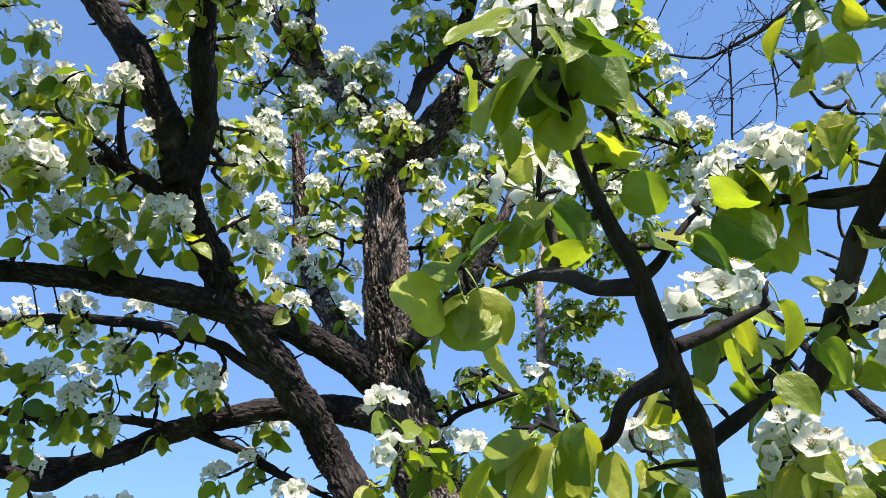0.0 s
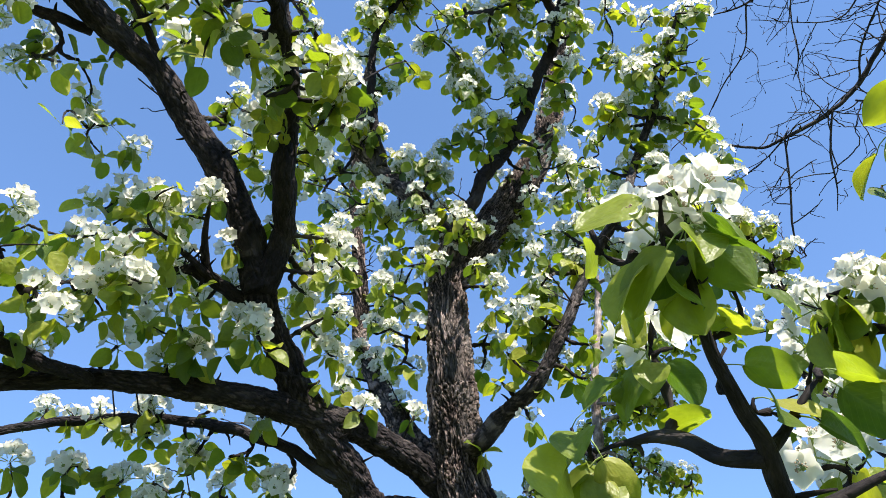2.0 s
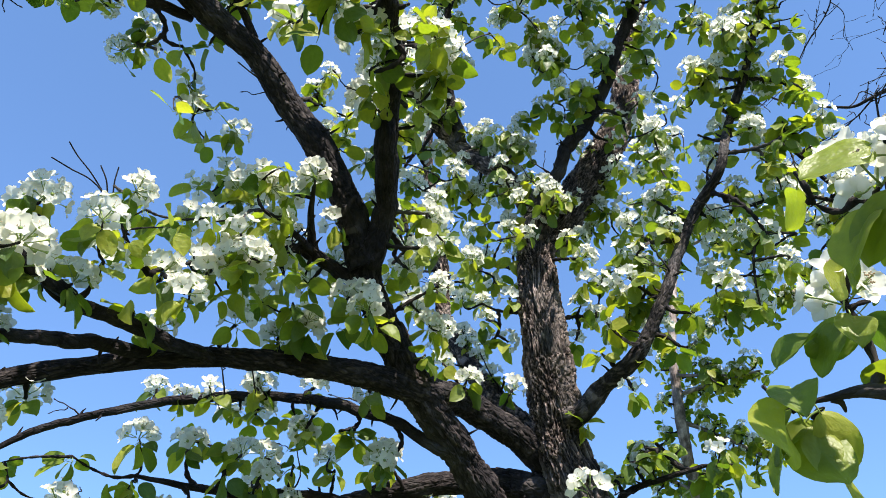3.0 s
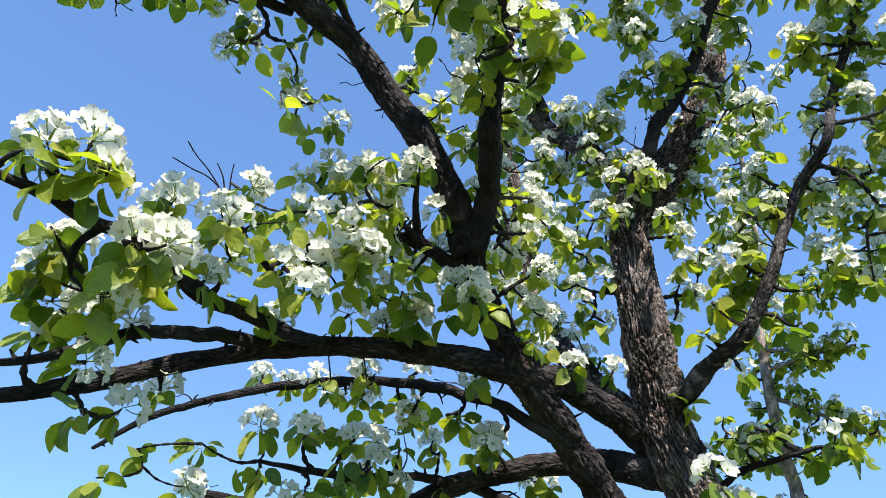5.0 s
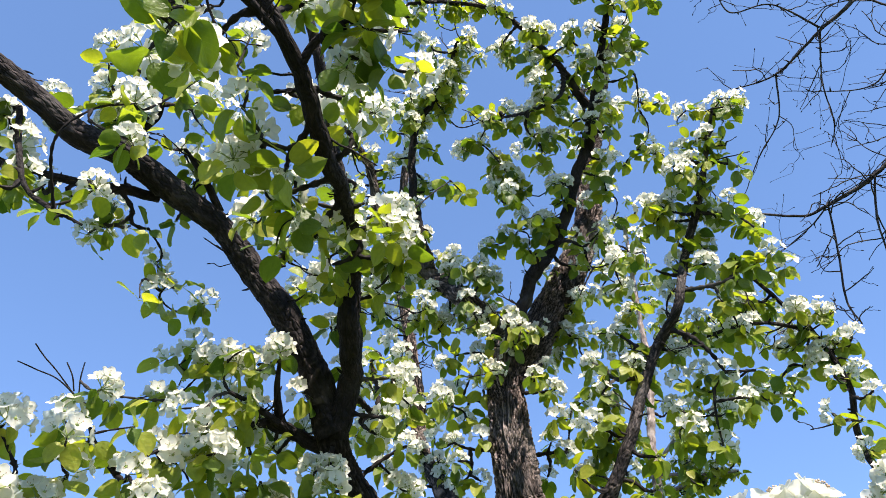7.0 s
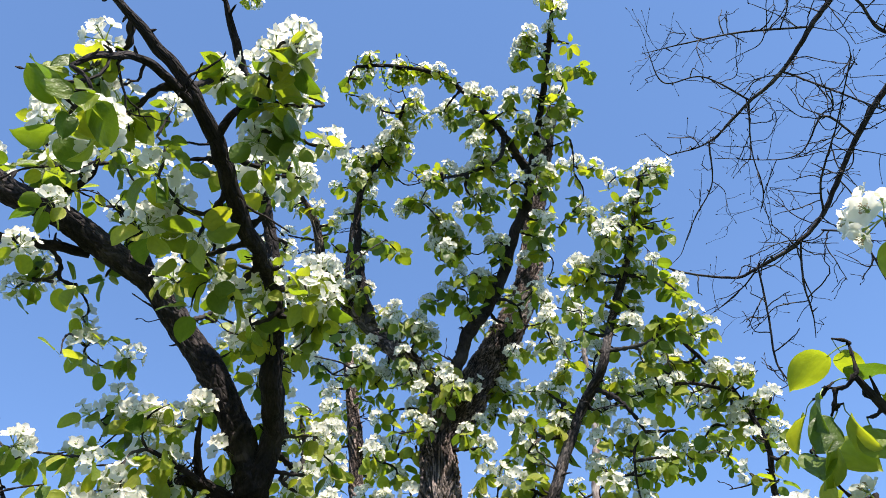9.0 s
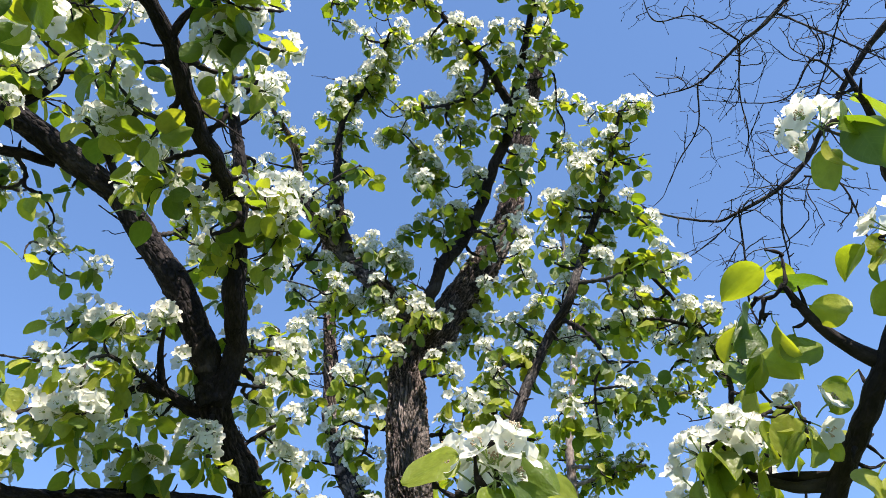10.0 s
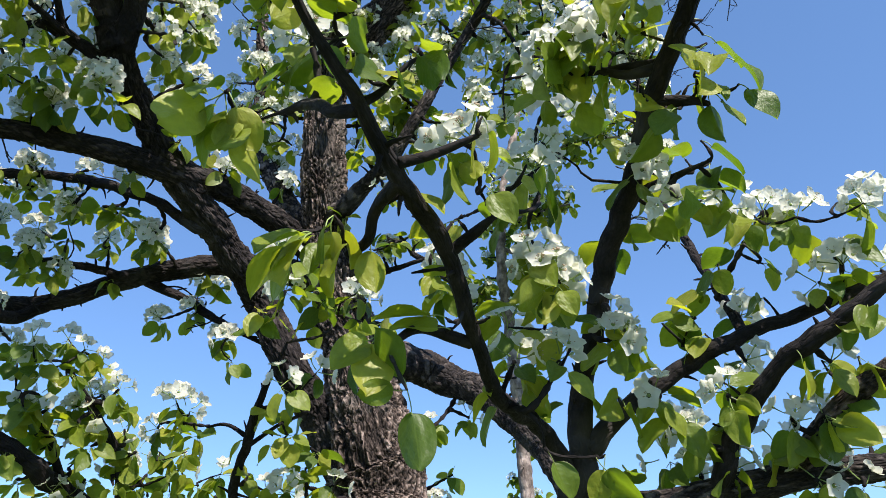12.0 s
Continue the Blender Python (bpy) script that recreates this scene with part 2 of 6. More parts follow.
def stem(build, rows, sides, rough=0.0, seed=0.0, slot=0, pitch=14.0, plates=0.0):
    """A round stem along rows of x, y, z, radius; rough lifts ridges, drawn out along the stem, from its skin; plates: how many metres its bark's plates stand proud."""
    p, r = rows[:, :3], rows[:, 3]
    way = np.gradient(p, axis=0)
    way /= np.linalg.norm(way, axis=1)[:, None] + 1e-12
    side = np.cross(way[0], (0.3, 0.9, 0.2))
    along = np.concatenate([[0], np.cumsum(np.linalg.norm(np.diff(p, axis=0), axis=1))])
    girth, verts, uvs, proud = float(np.mean(r)), [], [], []
    ang = np.linspace(0, 2 * np.pi, sides + 1)
    for i in range(len(p)):
        side = side - way[i] * (side @ way[i])
        side /= np.linalg.norm(side)
        up = np.cross(way[i], side)
        for a in ang:
            lift = 1.0
            if rough:
                c, s = math.cos(a), math.sin(a)
                lift += rough * noise.noise(Vector((c * 3.2 + seed, s * 3.2, along[i] * pitch)))
                lift += rough * 0.9 * noise.noise(Vector((c * 8 + seed, s * 8, along[i] * pitch * 2.6)))
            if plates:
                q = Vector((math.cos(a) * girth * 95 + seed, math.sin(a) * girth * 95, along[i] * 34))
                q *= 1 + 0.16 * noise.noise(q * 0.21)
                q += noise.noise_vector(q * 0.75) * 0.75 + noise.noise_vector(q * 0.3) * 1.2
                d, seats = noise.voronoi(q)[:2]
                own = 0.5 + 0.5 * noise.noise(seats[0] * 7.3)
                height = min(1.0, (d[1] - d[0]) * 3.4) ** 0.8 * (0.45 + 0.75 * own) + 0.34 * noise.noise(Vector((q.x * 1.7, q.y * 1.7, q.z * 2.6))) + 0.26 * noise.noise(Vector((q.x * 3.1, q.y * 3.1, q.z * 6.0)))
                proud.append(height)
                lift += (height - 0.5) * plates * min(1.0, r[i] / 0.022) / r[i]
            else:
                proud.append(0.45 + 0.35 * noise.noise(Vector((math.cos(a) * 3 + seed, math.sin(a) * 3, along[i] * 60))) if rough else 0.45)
            verts.append(p[i] + (side * math.cos(a) + up * math.sin(a)) * r[i] * lift)
            uvs.append((a / (2 * np.pi) * max(0.015, round(girth * 6.28, 2)), along[i]))
    k = sides + 1
    for i in range(0, len(verts), k):
        verts[i + sides], proud[i + sides] = verts[i], proud[i]
    faces = [(i * k + j, i * k + j + 1, (i + 1) * k + j + 1, (i + 1) * k + j) for i in range(len(p) - 1) for j in range(sides)]
    verts.append(p[-1] + way[-1] * r[-1] * 0.8), uvs.append((0, along[-1]))
    n = len(verts)
    faces += [(n - 1 - k + j, n - 1 - k + j + 1, n - 1) for j in range(sides)]
    verts.append(p[0]), uvs.append((0, 0))
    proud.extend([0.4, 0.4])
    faces += [(j + 1, j, n) for j in range(sides)]
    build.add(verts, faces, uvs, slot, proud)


def frame_of(way, up=(0, 0, 1)):
    """A turn whose z runs along way."""
    z = Vector(way).normalized()
    x = Vector(up).cross(z)
    x = x.normalized() if x.length > 1e-4 else Vector((1, 0, 0))
    return Matrix((x, z.cross(x), z)).transposed()


# ---- leaves and flowers, each kind modelled a few times ----
def leaf_shape(rng, length, width, stalk, fold, curl, twist, rows=10, cols=5):
    """A broad, short-pointed leaf on its stalk: the stalk starts at 0 and runs along y, the blade's upper face looks along z."""
    b = Build()
    v, uv = [], []
    for i in range(rows):
        u = 0.5 - 0.5 * math.cos(math.pi * i / (rows - 1))
        half = width / 2 * max(0.0, 1 - (2 * u ** 0.9 - 1) ** 2) ** 0.52 * (1 - 0.06 * u)
        if i == rows - 1:
            half = 0.0006
        y0, sag = stalk + length * (u + 0.035 * (i == rows - 1)), -curl * length * u * u
        for j in range(cols):
            s = (j / (cols - 1) - 0.5) * 2
            wavy = 0.055 * length * math.sin(5.5 * u + 2.2 * s + rng.random() * 0.5) * abs(s)
            x = half * s
            z = sag + fold * abs(x) - 0.10 * half * s * s + wavy + twist * x * (u - 0.3) + 0.1 * stalk
            v.append((x, y0 - 0.02 * length * abs(s) * (1 - u), z)), uv.append((0.5 + 0.5 * s, u))
    f = [(i * cols + j, i * cols + j + 1, (i + 1) * cols + j + 1, (i + 1) * cols + j) for i in range(rows - 1) for j in range(cols - 1)]
    b.add(v, f, uv, 0)
    arc = curve_through([(0, 0, 0, 0.0006), (0, stalk * 0.5, 0.16 * stalk, 0.0005), (0, stalk * 1.04, 0.1 * stalk, 0.0005)], stalk / 5)
    stem(b, arc if cols > 3 else arc[::3], 4 if cols > 3 else 3, slot=1)
    return b


def petal_shape(rng, size, rows=6, cols=6):
    b = Build()
    v, uv = [], []
    phase = rng.uniform(0, 6.28)
    for i in range(rows):
        u = i / (rows - 1)
        half = size * 0.55 * math.sin(math.pi * (0.06 + 0.85 * u ** 0.8)) ** 0.72
        for j in range(cols):
            s = (j / (cols - 1) - 0.5) * 2
            edge = size * 0.07 * (1 - s * s) * u ** 3
            v.append((half * s, size * (0.08 + 0.96 * u) + edge - 0.1 * size * s * s * u, size * (0.22 * u * u + 0.14 * s * s * u + 0.035 * math.sin(3 * s + 2.5 * u + phase))))
            uv.append((0.5 + 0.5 * s, u))
    f = [(i * cols + j, i * cols + j + 1, (i + 1) * cols + j + 1, (i + 1) * cols + j) for i in range(rows - 1) for j in range(cols - 1)]
    b.add(v, f, uv, 0)
    return b


def flower_heart(rng, stalk, size, fine):
    """Stalk, cup and stamens of a flower that looks along z, with its centre at 0."""
    b = Build()
    stem(b, curve_through([(rng.uniform(-1, 1) * 0.003, rng.uniform(-1, 1) * 0.003, -stalk, 0.0009), (0.001, 0, -stalk * 0.5, 0.0008), (0, 0, -0.004, 0.0011), (0, 0, 0.0, 0.0026)], stalk / 3), 5, slot=0)
    for k in range(16 if fine else 4):
        a, lean = rng.uniform(0, 6.283), rng.uniform(0.15, 0.62)
        w = np.array((math.cos(a) * lean, math.sin(a) * lean, 1.0))
        w *= size * rng.uniform(0.42, 0.6) / np.linalg.norm(w)
        n = np.array((-math.sin(a), math.cos(a), 0)) * 0.00025
        q = np.array((math.cos(a), math.sin(a), 0)) * 0.0016
        b.add([q - n, q + n, q + w + n, q + w - n], [(0, 1, 2, 3)], [(0, 0)] * 4, 0)
        e, r = q + w, 0.0010
        o = [e + (r, 0, 0), e - (r, 0, 0), e + (0, r, 0), e - (0, r, 0), e + (0, 0, r * 1.4), e - (0, 0, r)]
        b.add(o, [(0, 2, 4), (2, 1, 4), (1, 3, 4), (3, 0, 4), (2, 0, 5), (1, 2, 5), (3, 1, 5), (0, 3, 5)] if fine else [(0, 2, 4), (2, 1, 4), (1, 3, 4), (3, 0, 4)], [(0, 0)] * 6, 1)
    return b


RNG = random.Random(7)
LEAVES = [leaf_shape(RNG, RNG.uniform(0.032, 0.041), RNG.uniform(0.026, 0.032), RNG.uniform(0.010, 0.019), RNG.uniform(0.1, 0.65), RNG.uniform(-0.05, 0.45), RNG.uniform(-0.35, 0.35), 13, 7) for _ in range(12)]
PETALS = [petal_shape(RNG, RNG.uniform(0.0145, 0.0165)) for _ in range(4)]
PETAL_TURNS = []
for k in range(5):
    PETAL_TURNS.append(Matrix.Rotation(k * 2 * math.pi / 5, 4, "Z") @ Matrix.Translation((0, 0.0015, 0)) @ Matrix.Rotation(RNG.uniform(0.0, 0.35), 4, "X"))
HEARTS = [flower_heart(RNG, 0.020 + 0.004 * k, 0.015, True) for k in range(3)]
FAR_HEARTS = [flower_heart(RNG, 0.020 + 0.004 * k, 0.015, False) for k in range(3)]


def moved(v, m):
    a = np.array(m)
    return v @ a[:3, :3].T + a[:3, 3]


def flat(b):
    return np.concatenate(b.v), b.f, np.concatenate(b.uv), b.s


FAR_RNG = random.Random(17)
FAR_LEAVES = [leaf_shape(FAR_RNG, FAR_RNG.uniform(0.032, 0.041), FAR_RNG.uniform(0.026, 0.032), FAR_RNG.uniform(0.007, 0.014), FAR_RNG.uniform(0.1, 0.65), FAR_RNG.uniform(-0.05, 0.45), FAR_RNG.uniform(-0.35, 0.35), 8, 3) for _ in range(12)]
FAR_PETALS = [petal_shape(FAR_RNG, FAR_RNG.uniform(0.0145, 0.0165), 4, 3) for _ in range(4)]
LEAF_DATA, PETAL_DATA, HEART_DATA = [flat(b) for b in FAR_LEAVES], [flat(b) for b in PETALS], [flat(b) for b in FAR_HEARTS]
FAR_PETAL_DATA = [flat(b) for b in FAR_PETALS]
LEAF_MESHES = [b.mesh("leaf", [LEAF, STALK]) for b in LEAVES]
PETAL_MESHES = [b.mesh("petal", [PETAL]) for b in PETALS]
HEART_MESHES = [b.mesh("flower", [STALK, ANTHER]) for b in HEARTS]


class Joined:
    """Many small pieces of a few kinds in one mesh."""

    def __init__(self):
        self.v, self.f, self.uv, self.s, self.n = [], [], [], [], 0

    def put(self, data, m, slot=0):
        v, f, uv, s = data
        self.v.append(moved(v, m)), self.uv.append(uv)
        self.f.extend([tuple(i + self.n for i in q) for q in f])
        self.s.extend([k + slot for k in s])
        self.n += len(v)

    def mesh(self, name, mats):
        return to_mesh(name, np.concatenate(self.v), self.f, mats, np.concatenate(self.uv), self.s)


# ---- trees ----
class Tree:
    def __init__(self, root, seed, limb_bark, twig_bark):
        self.root, self.rng, self.limb_bark, self.twig_bark = root, random.Random(seed), limb_bark, twig_bark
        self.wood = np.zeros((0, 4))
        self.leaves, self.flowers, self.twigs = [], [], []

    def limb(self, name, points, sides=14, rough=0.10, bark=None, stubs=1.0, plates=0.0, label=""):
        """A limb through rows of x, y, z, radius, with short dead spurs and knobs on it."""
        mean = sum(p[3] for p in points) / len(points)
        rows = curve_through(points, 0.0038 if plates else max(0.004, min(0.009, mean * 0.45)))
        jitter = np.array([noise.noise_vector(Vector(q[:3]) * 14.0) for q in rows]) * (np.minimum(rows[:, 3:4], 0.022) * (0.2 if plates else 0.34))
        if not plates:
            jitter += np.array([noise.noise_vector(Vector(q[:3]) * 45.0) for q in rows]) * (np.minimum(rows[:, 3:4], 0.012) * 0.3)
        rows[:, :3] += jitter * np.minimum(1, np.arange(len(rows)) / 8)[:, None]
        rows[:, 3] *= np.array([1 + 0.13 * noise.noise(Vector(q[:3]) * 21.0) for q in rows])
        b = Build()
        stem(b, rows, sides, rough, self.rng.uniform(0, 50), plates=plates)
        span = sum(math.dist(p[:3], q[:3]) for p, q in zip(points, points[1:]))
        for _ in range(int(span * 26 * stubs)):
            i = self.rng.randrange(len(rows) // 10, len(rows) - 1)
            way = Vector((self.rng.gauss(0, 1), self.rng.gauss(0, 1), self.rng.gauss(0.3, 1))).normalized()
            size = self.rng.uniform(0.005, 0.024)
            at = Vector(rows[i, :3])
            end = at + way * (rows[i, 3] + size)
            mid = at + way * (rows[i, 3] + size * 0.4) + Vector((self.rng.uniform(-1, 1), self.rng.uniform(-1, 1), self.rng.uniform(-0.3, 1))) * size * 0.18
            stem(b, curve_through([(*(at + way * rows[i, 3] * 0.5), 0.003), (*mid, 0.0021), (*end, 0.0009)], 0.006), 5)
        part(name, b.mesh(name, [bark or self.limb_bark]), self.root, label=label)
        self.wood = np.vstack([self.wood, rows])

    def twig(self, tip, thick=0.0037):
        """A crooked twig from the nearest wood to the tip; returns the way in which it ends."""
        rng, tip = self.rng, Vector(tip)
        gap = np.linalg.norm(self.wood[:, :3] - np.array(tip), axis=1)
        i = int(np.argmin(gap - np.minimum(self.wood[:, 3], 0.013)))
        start, far = Vector(self.wood[i, :3]), float(gap[i])
        line = tip - start
        bend = Vector((rng.gauss(0, 1), rng.gauss(0, 1), rng.gauss(-0.6, 0.7))) * far * 0.16
        r0 = min(thick + 0.008 * far, max(0.002, self.wood[i, 3] * 0.8))
        pts = [(*start, r0 * 1.25), (*(start + line * 0.3 + bend), r0), (*(start + line * 0.68 + bend * 0.75), r0 * 0.8), (*tip, r0 * 0.62)]
        rows = curve_through(pts, 0.005)
        rows[:, 3] *= [1 + 0.28 * math.sin(k * 1.9 + far * 60) for k in range(len(rows))]
        self.twigs.append(rows)
        self.wood = np.vstack([self.wood, rows[len(rows) // 4:]])
        way = (tip - start - bend * 0.6)
        return way.normalized() if way.length > 1e-5 else Vector((0, 0, 1))

    def leaf(self, at, way, scale):
        """A leaf whose stalk starts at a place and runs along way."""
        rng = self.rng
        y = Vector(way).normalized()
        up = Vector((rng.gauss(0, 0.9), rng.gauss(-0.35, 0.9), 0.8))
        z = (up - y * up.dot(y)).normalized()
        turn = Matrix((y.cross(z), y, z)).transposed().to_4x4()
        self.leaves.append((rng.randrange(len(LEAVES)), Matrix.Translation(at) @ turn @ Matrix.Diagonal((scale, scale, scale, 1))))

    def flower(self, at, way, scale):
        m = Matrix.Translation(at) @ frame_of(way, (self.rng.gauss(0, 1), self.rng.gauss(0, 1), 0.4)).to_4x4() @ Matrix.Diagonal((scale, scale, scale, 1))
        self.flowers.append((self.rng.randrange(3), m))

    def spur(self, tip, flowers, leaves, scale=1.0, behind=False):
        """A fruit spur: a dome of flowers on stalks, with leaves round and under it; behind: never on the open side of a limb."""
        rng, tip = self.rng, Vector(tip)
        if behind:
            w = self.wood
            over = w[(w[:, 3] > 0.0075) & (abs(w[:, 0] - tip.x) < 0.055) & (abs(w[:, 2] - tip.z) < 0.04) & (w[:, 1] > tip.y) & (w[:, 1] < tip.y + 0.16)]
            if len(over):
                tip.y = over[:, 1].max() + 0.07
        way = self.twig(tip)
        head = (way * 0.5 + Vector((rng.gauss(0, 0.25), rng.gauss(0, 0.25), 0.9))).normalized()
        turn = frame_of(head)
        bloom = min(scale, 0.85 + 0.15 * scale)
        for k in range(flowers):
            a = k * 2.399 + rng.uniform(-0.3, 0.3)
            lean = math.radians(84) * math.sqrt((k + 0.3) / max(1, flowers)) * rng.uniform(0.85, 1.1)
            d = turn @ Vector((math.sin(lean) * math.cos(a), math.sin(lean) * math.sin(a), math.cos(lean)))
            self.flower(tip + d * 0.021 * bloom * rng.uniform(0.9, 1.4), d, bloom * rng.uniform(0.74, 0.95))
        first = rng.uniform(0, 6.283)
        for k in range(leaves):
            a = first + k * 2.399 + rng.uniform(-0.4, 0.4)
            lift = rng.uniform(-1.5, -0.1) if flowers else rng.uniform(-0.9, 0.7)
            d = turn @ Vector((math.cos(a), math.sin(a), lift)) + Vector((0, 0, -0.45))
            self.leaf(tip - head * rng.uniform(0, 0.008), d, (0.6 + 0.4 * scale) * rng.uniform(0.66, 1.12))

    def sprig(self, place, scale=1.0, count=2):
        """A few single leaves whose blades lie about a place."""
        rng, place = self.rng, Vector(place)
        gap = np.linalg.norm(self.wood[:, :3] - np.array(place), axis=1)
        out = place - Vector(self.wood[int(np.argmin(gap)), :3])
        out = (out.normalized() if out.length > 1e-4 else Vector((0, 0, 1))) + Vector((rng.gauss(0, 0.3), rng.gauss(0, 0.3), -0.75))
        out.normalize()
        base = place - out * 0.036 * scale
        self.twig(base, 0.0018)
        self.leaf(base, out, scale * rng.uniform(0.85, 1.05))
        for _ in range(count - 1):
            d = out + Vector((rng.gauss(0, 0.8), rng.gauss(0, 0.8), rng.gauss(-0.1, 0.6)))
            self.leaf(base, d, scale * rng.uniform(0.7, 1.1))

    def plume(self, points, count, scale):
        """A thin young shoot set all along with tiny leaves."""
        rng = self.rng
        self.twig(points[0], 0.002)
        rows = curve_through([(*p, 0.0014) for p in points], 0.004)
        self.twigs.append(rows)
        for k in range(count):
            q = rows[int(k * (len(rows) - 1) / count)]
            self.leaf(Vector(q[:3]), Vector((math.cos(k * 2.4), math.sin(k * 2.4), rng.uniform(-0.2, 0.8))), scale * rng.uniform(0.7, 1.1))

    def fill(self, count, low, high, flowers, leaves, scale=1.0, blossom=0.6, above=1.5):
        """Spurs at random along the wood whose radius lies between low and high."""
        rng = self.rng
        wood = self.wood[(self.wood[:, 3] > low) & (self.wood[:, 3] < high) & (self.wood[:, 2] > above)]
        wood = wood[((wood[:, 0] < 0.065) & (wood[:, 0] > -0.5)) | (wood[:, 1] > 0.95) | (wood[:, 2] > 2.2)]
        thick = self.wood[self.wood[:, 3] > 0.0105]
        for _ in range(count):
            q = wood[rng.randrange(len(wood))]
            out = Vector((rng.gauss(0, 1), rng.gauss(0, 1), rng.gauss(0.35, 0.9))).normalized()
            place = Vector(q[:3]) + out * (q[3] + rng.uniform(0.02, 0.085))
            # the open side of the thick limbs carries no spurs
            if len(thick) and np.any((abs(thick[:, 0] - place.x) < 0.05) & (abs(thick[:, 2] - place.z) < 0.06) & (thick[:, 1] > place.y) & (thick[:, 1] < place.y + 0.3)):
                continue
            n = flowers + rng.randint(-1, 1) if rng.random() < blossom else 0
            self.spur(place, n, leaves + rng.randint(-1, 2), scale * rng.uniform(0.85, 1.08))

    def cloak(self, ends, count, spread, flowers, leaves, scale, blossom=0.7):
        """Spurs all round a stretch of wood between two places, a hand's width off it."""
        rng, a, b = self.rng, Vector(ends[0]), Vector(ends[1])
        for _ in range(count):
            place = a.lerp(b, rng.random()) + Vector((rng.gauss(0, spread), -abs(rng.gauss(0.05, 0.035)), rng.gauss(0, spread * 0.6)))
            self.spur(place, flowers + rng.randint(-2, 1) if rng.random() < blossom else 0, leaves + rng.randint(-1, 2), scale * rng.uniform(0.8, 1.05))

    def spray(self, count, low, high, length, droop):
        """Bare twiglets at random along the wood, forked, with buds at their ends."""
        rng = self.rng
        wood = self.wood[(self.wood[:, 3] > low) & (self.wood[:, 3] < high) & (self.wood[:, 2] > 1.83)]
        for _ in range(count):
            q = wood[rng.randrange(len(wood))]
            at, way = Vector(q[:3]), Vector((rng.gauss(-0.3, 1), rng.gauss(-0.3, 1), rng.gauss(-droop, 0.8))).normalized()
            size = length * rng.uniform(0.35, 1.2)
            b = Build()
            ends = [(at, way, size, min(q[3] * 0.8, 0.0021))]
            for depth in range(2):
                nxt = []
                for a, w, s, r in ends:
                    bow = Vector((rng.gauss(0, 1), rng.gauss(0, 1), rng.gauss(-0.3, 0.7))) * s * 0.14
                    rows = curve_through([(*a, r), (*(a + w * s * 0.35 + bow), r * 0.85), (*(a + w * s * 0.7 + bow * 0.4), r * 0.7), (*(a + w * s), r * 0.5)], 0.013)
                    rows[:, :3] += np.array([[rng.gauss(0, 0.0009) for _ in range(3)] for _ in rows])
                    stem(b, rows, 4)
                    tip = rows[-1, :3]
                    stem(b, curve_through([(*tip, 0.0008), (*(tip + np.array(w) * 0.0026), 0.0015), (*(tip + np.array(w) * 0.007), 0.0005)], 0.0026), 4)
                    for _ in range(rng.randint(1, 3)):
                        k = rng.randrange(len(rows) // 3, len(rows))
                        nxt.append((Vector(rows[k, :3]), (w + Vector((rng.gauss(0, 0.8), rng.gauss(0, 0.8), rng.gauss(-droop * 0.5, 0.8)))).normalized(), s * rng.uniform(0.25, 0.6), r * 0.6))
                ends = nxt
            part("twig", b.mesh("twig", [self.twig_bark]), self.root)

    def finish(self, centre, whole=45, singles=300):
        """Links twigs, leaves and flowers: those round a place in the plan as parts, the rest joined."""
        c = Vector(centre)
        order = sorted(range(len(self.twigs)), key=lambda i: (Vector(self.twigs[i][-1, :3]) - c).length)
        rest = Build()
        for n, i in enumerate(order):
            b = Build() if n < singles else rest
            stem(b, self.twigs[i], 6 if n < singles else 4)
            if n < singles:
                part("twig", b.mesh("twig", [self.twig_bark]), self.root)
        if rest.n:
            part("brushwood", rest.mesh("brushwood", [self.twig_bark]), self.root, kind="stuff")
        self.leaves.sort(key=lambda e: (e[1].translation - c).length)
        for v, m in self.leaves[:singles]:
            part("leaf", LEAF_MESHES[v], self.root, m)
        if len(self.leaves) > singles:
            j = Joined()
            for v, m in self.leaves[singles:]:
                j.put(LEAF_DATA[v], m)
            part("foliage", j.mesh("foliage", [LEAF, STALK]), self.root, kind="stuff")
        self.flowers.sort(key=lambda e: (e[1].translation - c).length)
        for v, m in self.flowers[:whole]:
            f = part("flower", HEART_MESHES[v], self.root, m, "white five-petalled flower with tan anthers")
            for k, t in enumerate(PETAL_TURNS):
                p = new("petal", PETAL_MESHES[(k + v) % 4])
                p.parent, p.matrix_basis = f, t
        near, far = [], []
        for k in range(3):
            for kept, petals in ((near, PETAL_DATA), (far, FAR_PETAL_DATA)):
                j = Joined()
                j.put(HEART_DATA[k], Matrix())
                for n, t in enumerate(PETAL_TURNS):
                    j.put(petals[(n + k) % 4], t, 2)
                kept.append((np.concatenate(j.v), j.f, np.concatenate(j.uv), j.s))
        meshes = [to_mesh("flower", d[0], d[1], [STALK, ANTHER, PETAL], d[2], d[3]) for d in near]
        for v, m in self.flowers[whole:singles]:
            part("flower", meshes[v], self.root, m)
        if len(self.flowers) > singles:
            j = Joined()
            for v, m in self.flowers[singles:]:
                j.put(far[v], m)
            part("blossom", j.mesh("blossom", [STALK, ANTHER, PETAL]), self.root, kind="stuff")


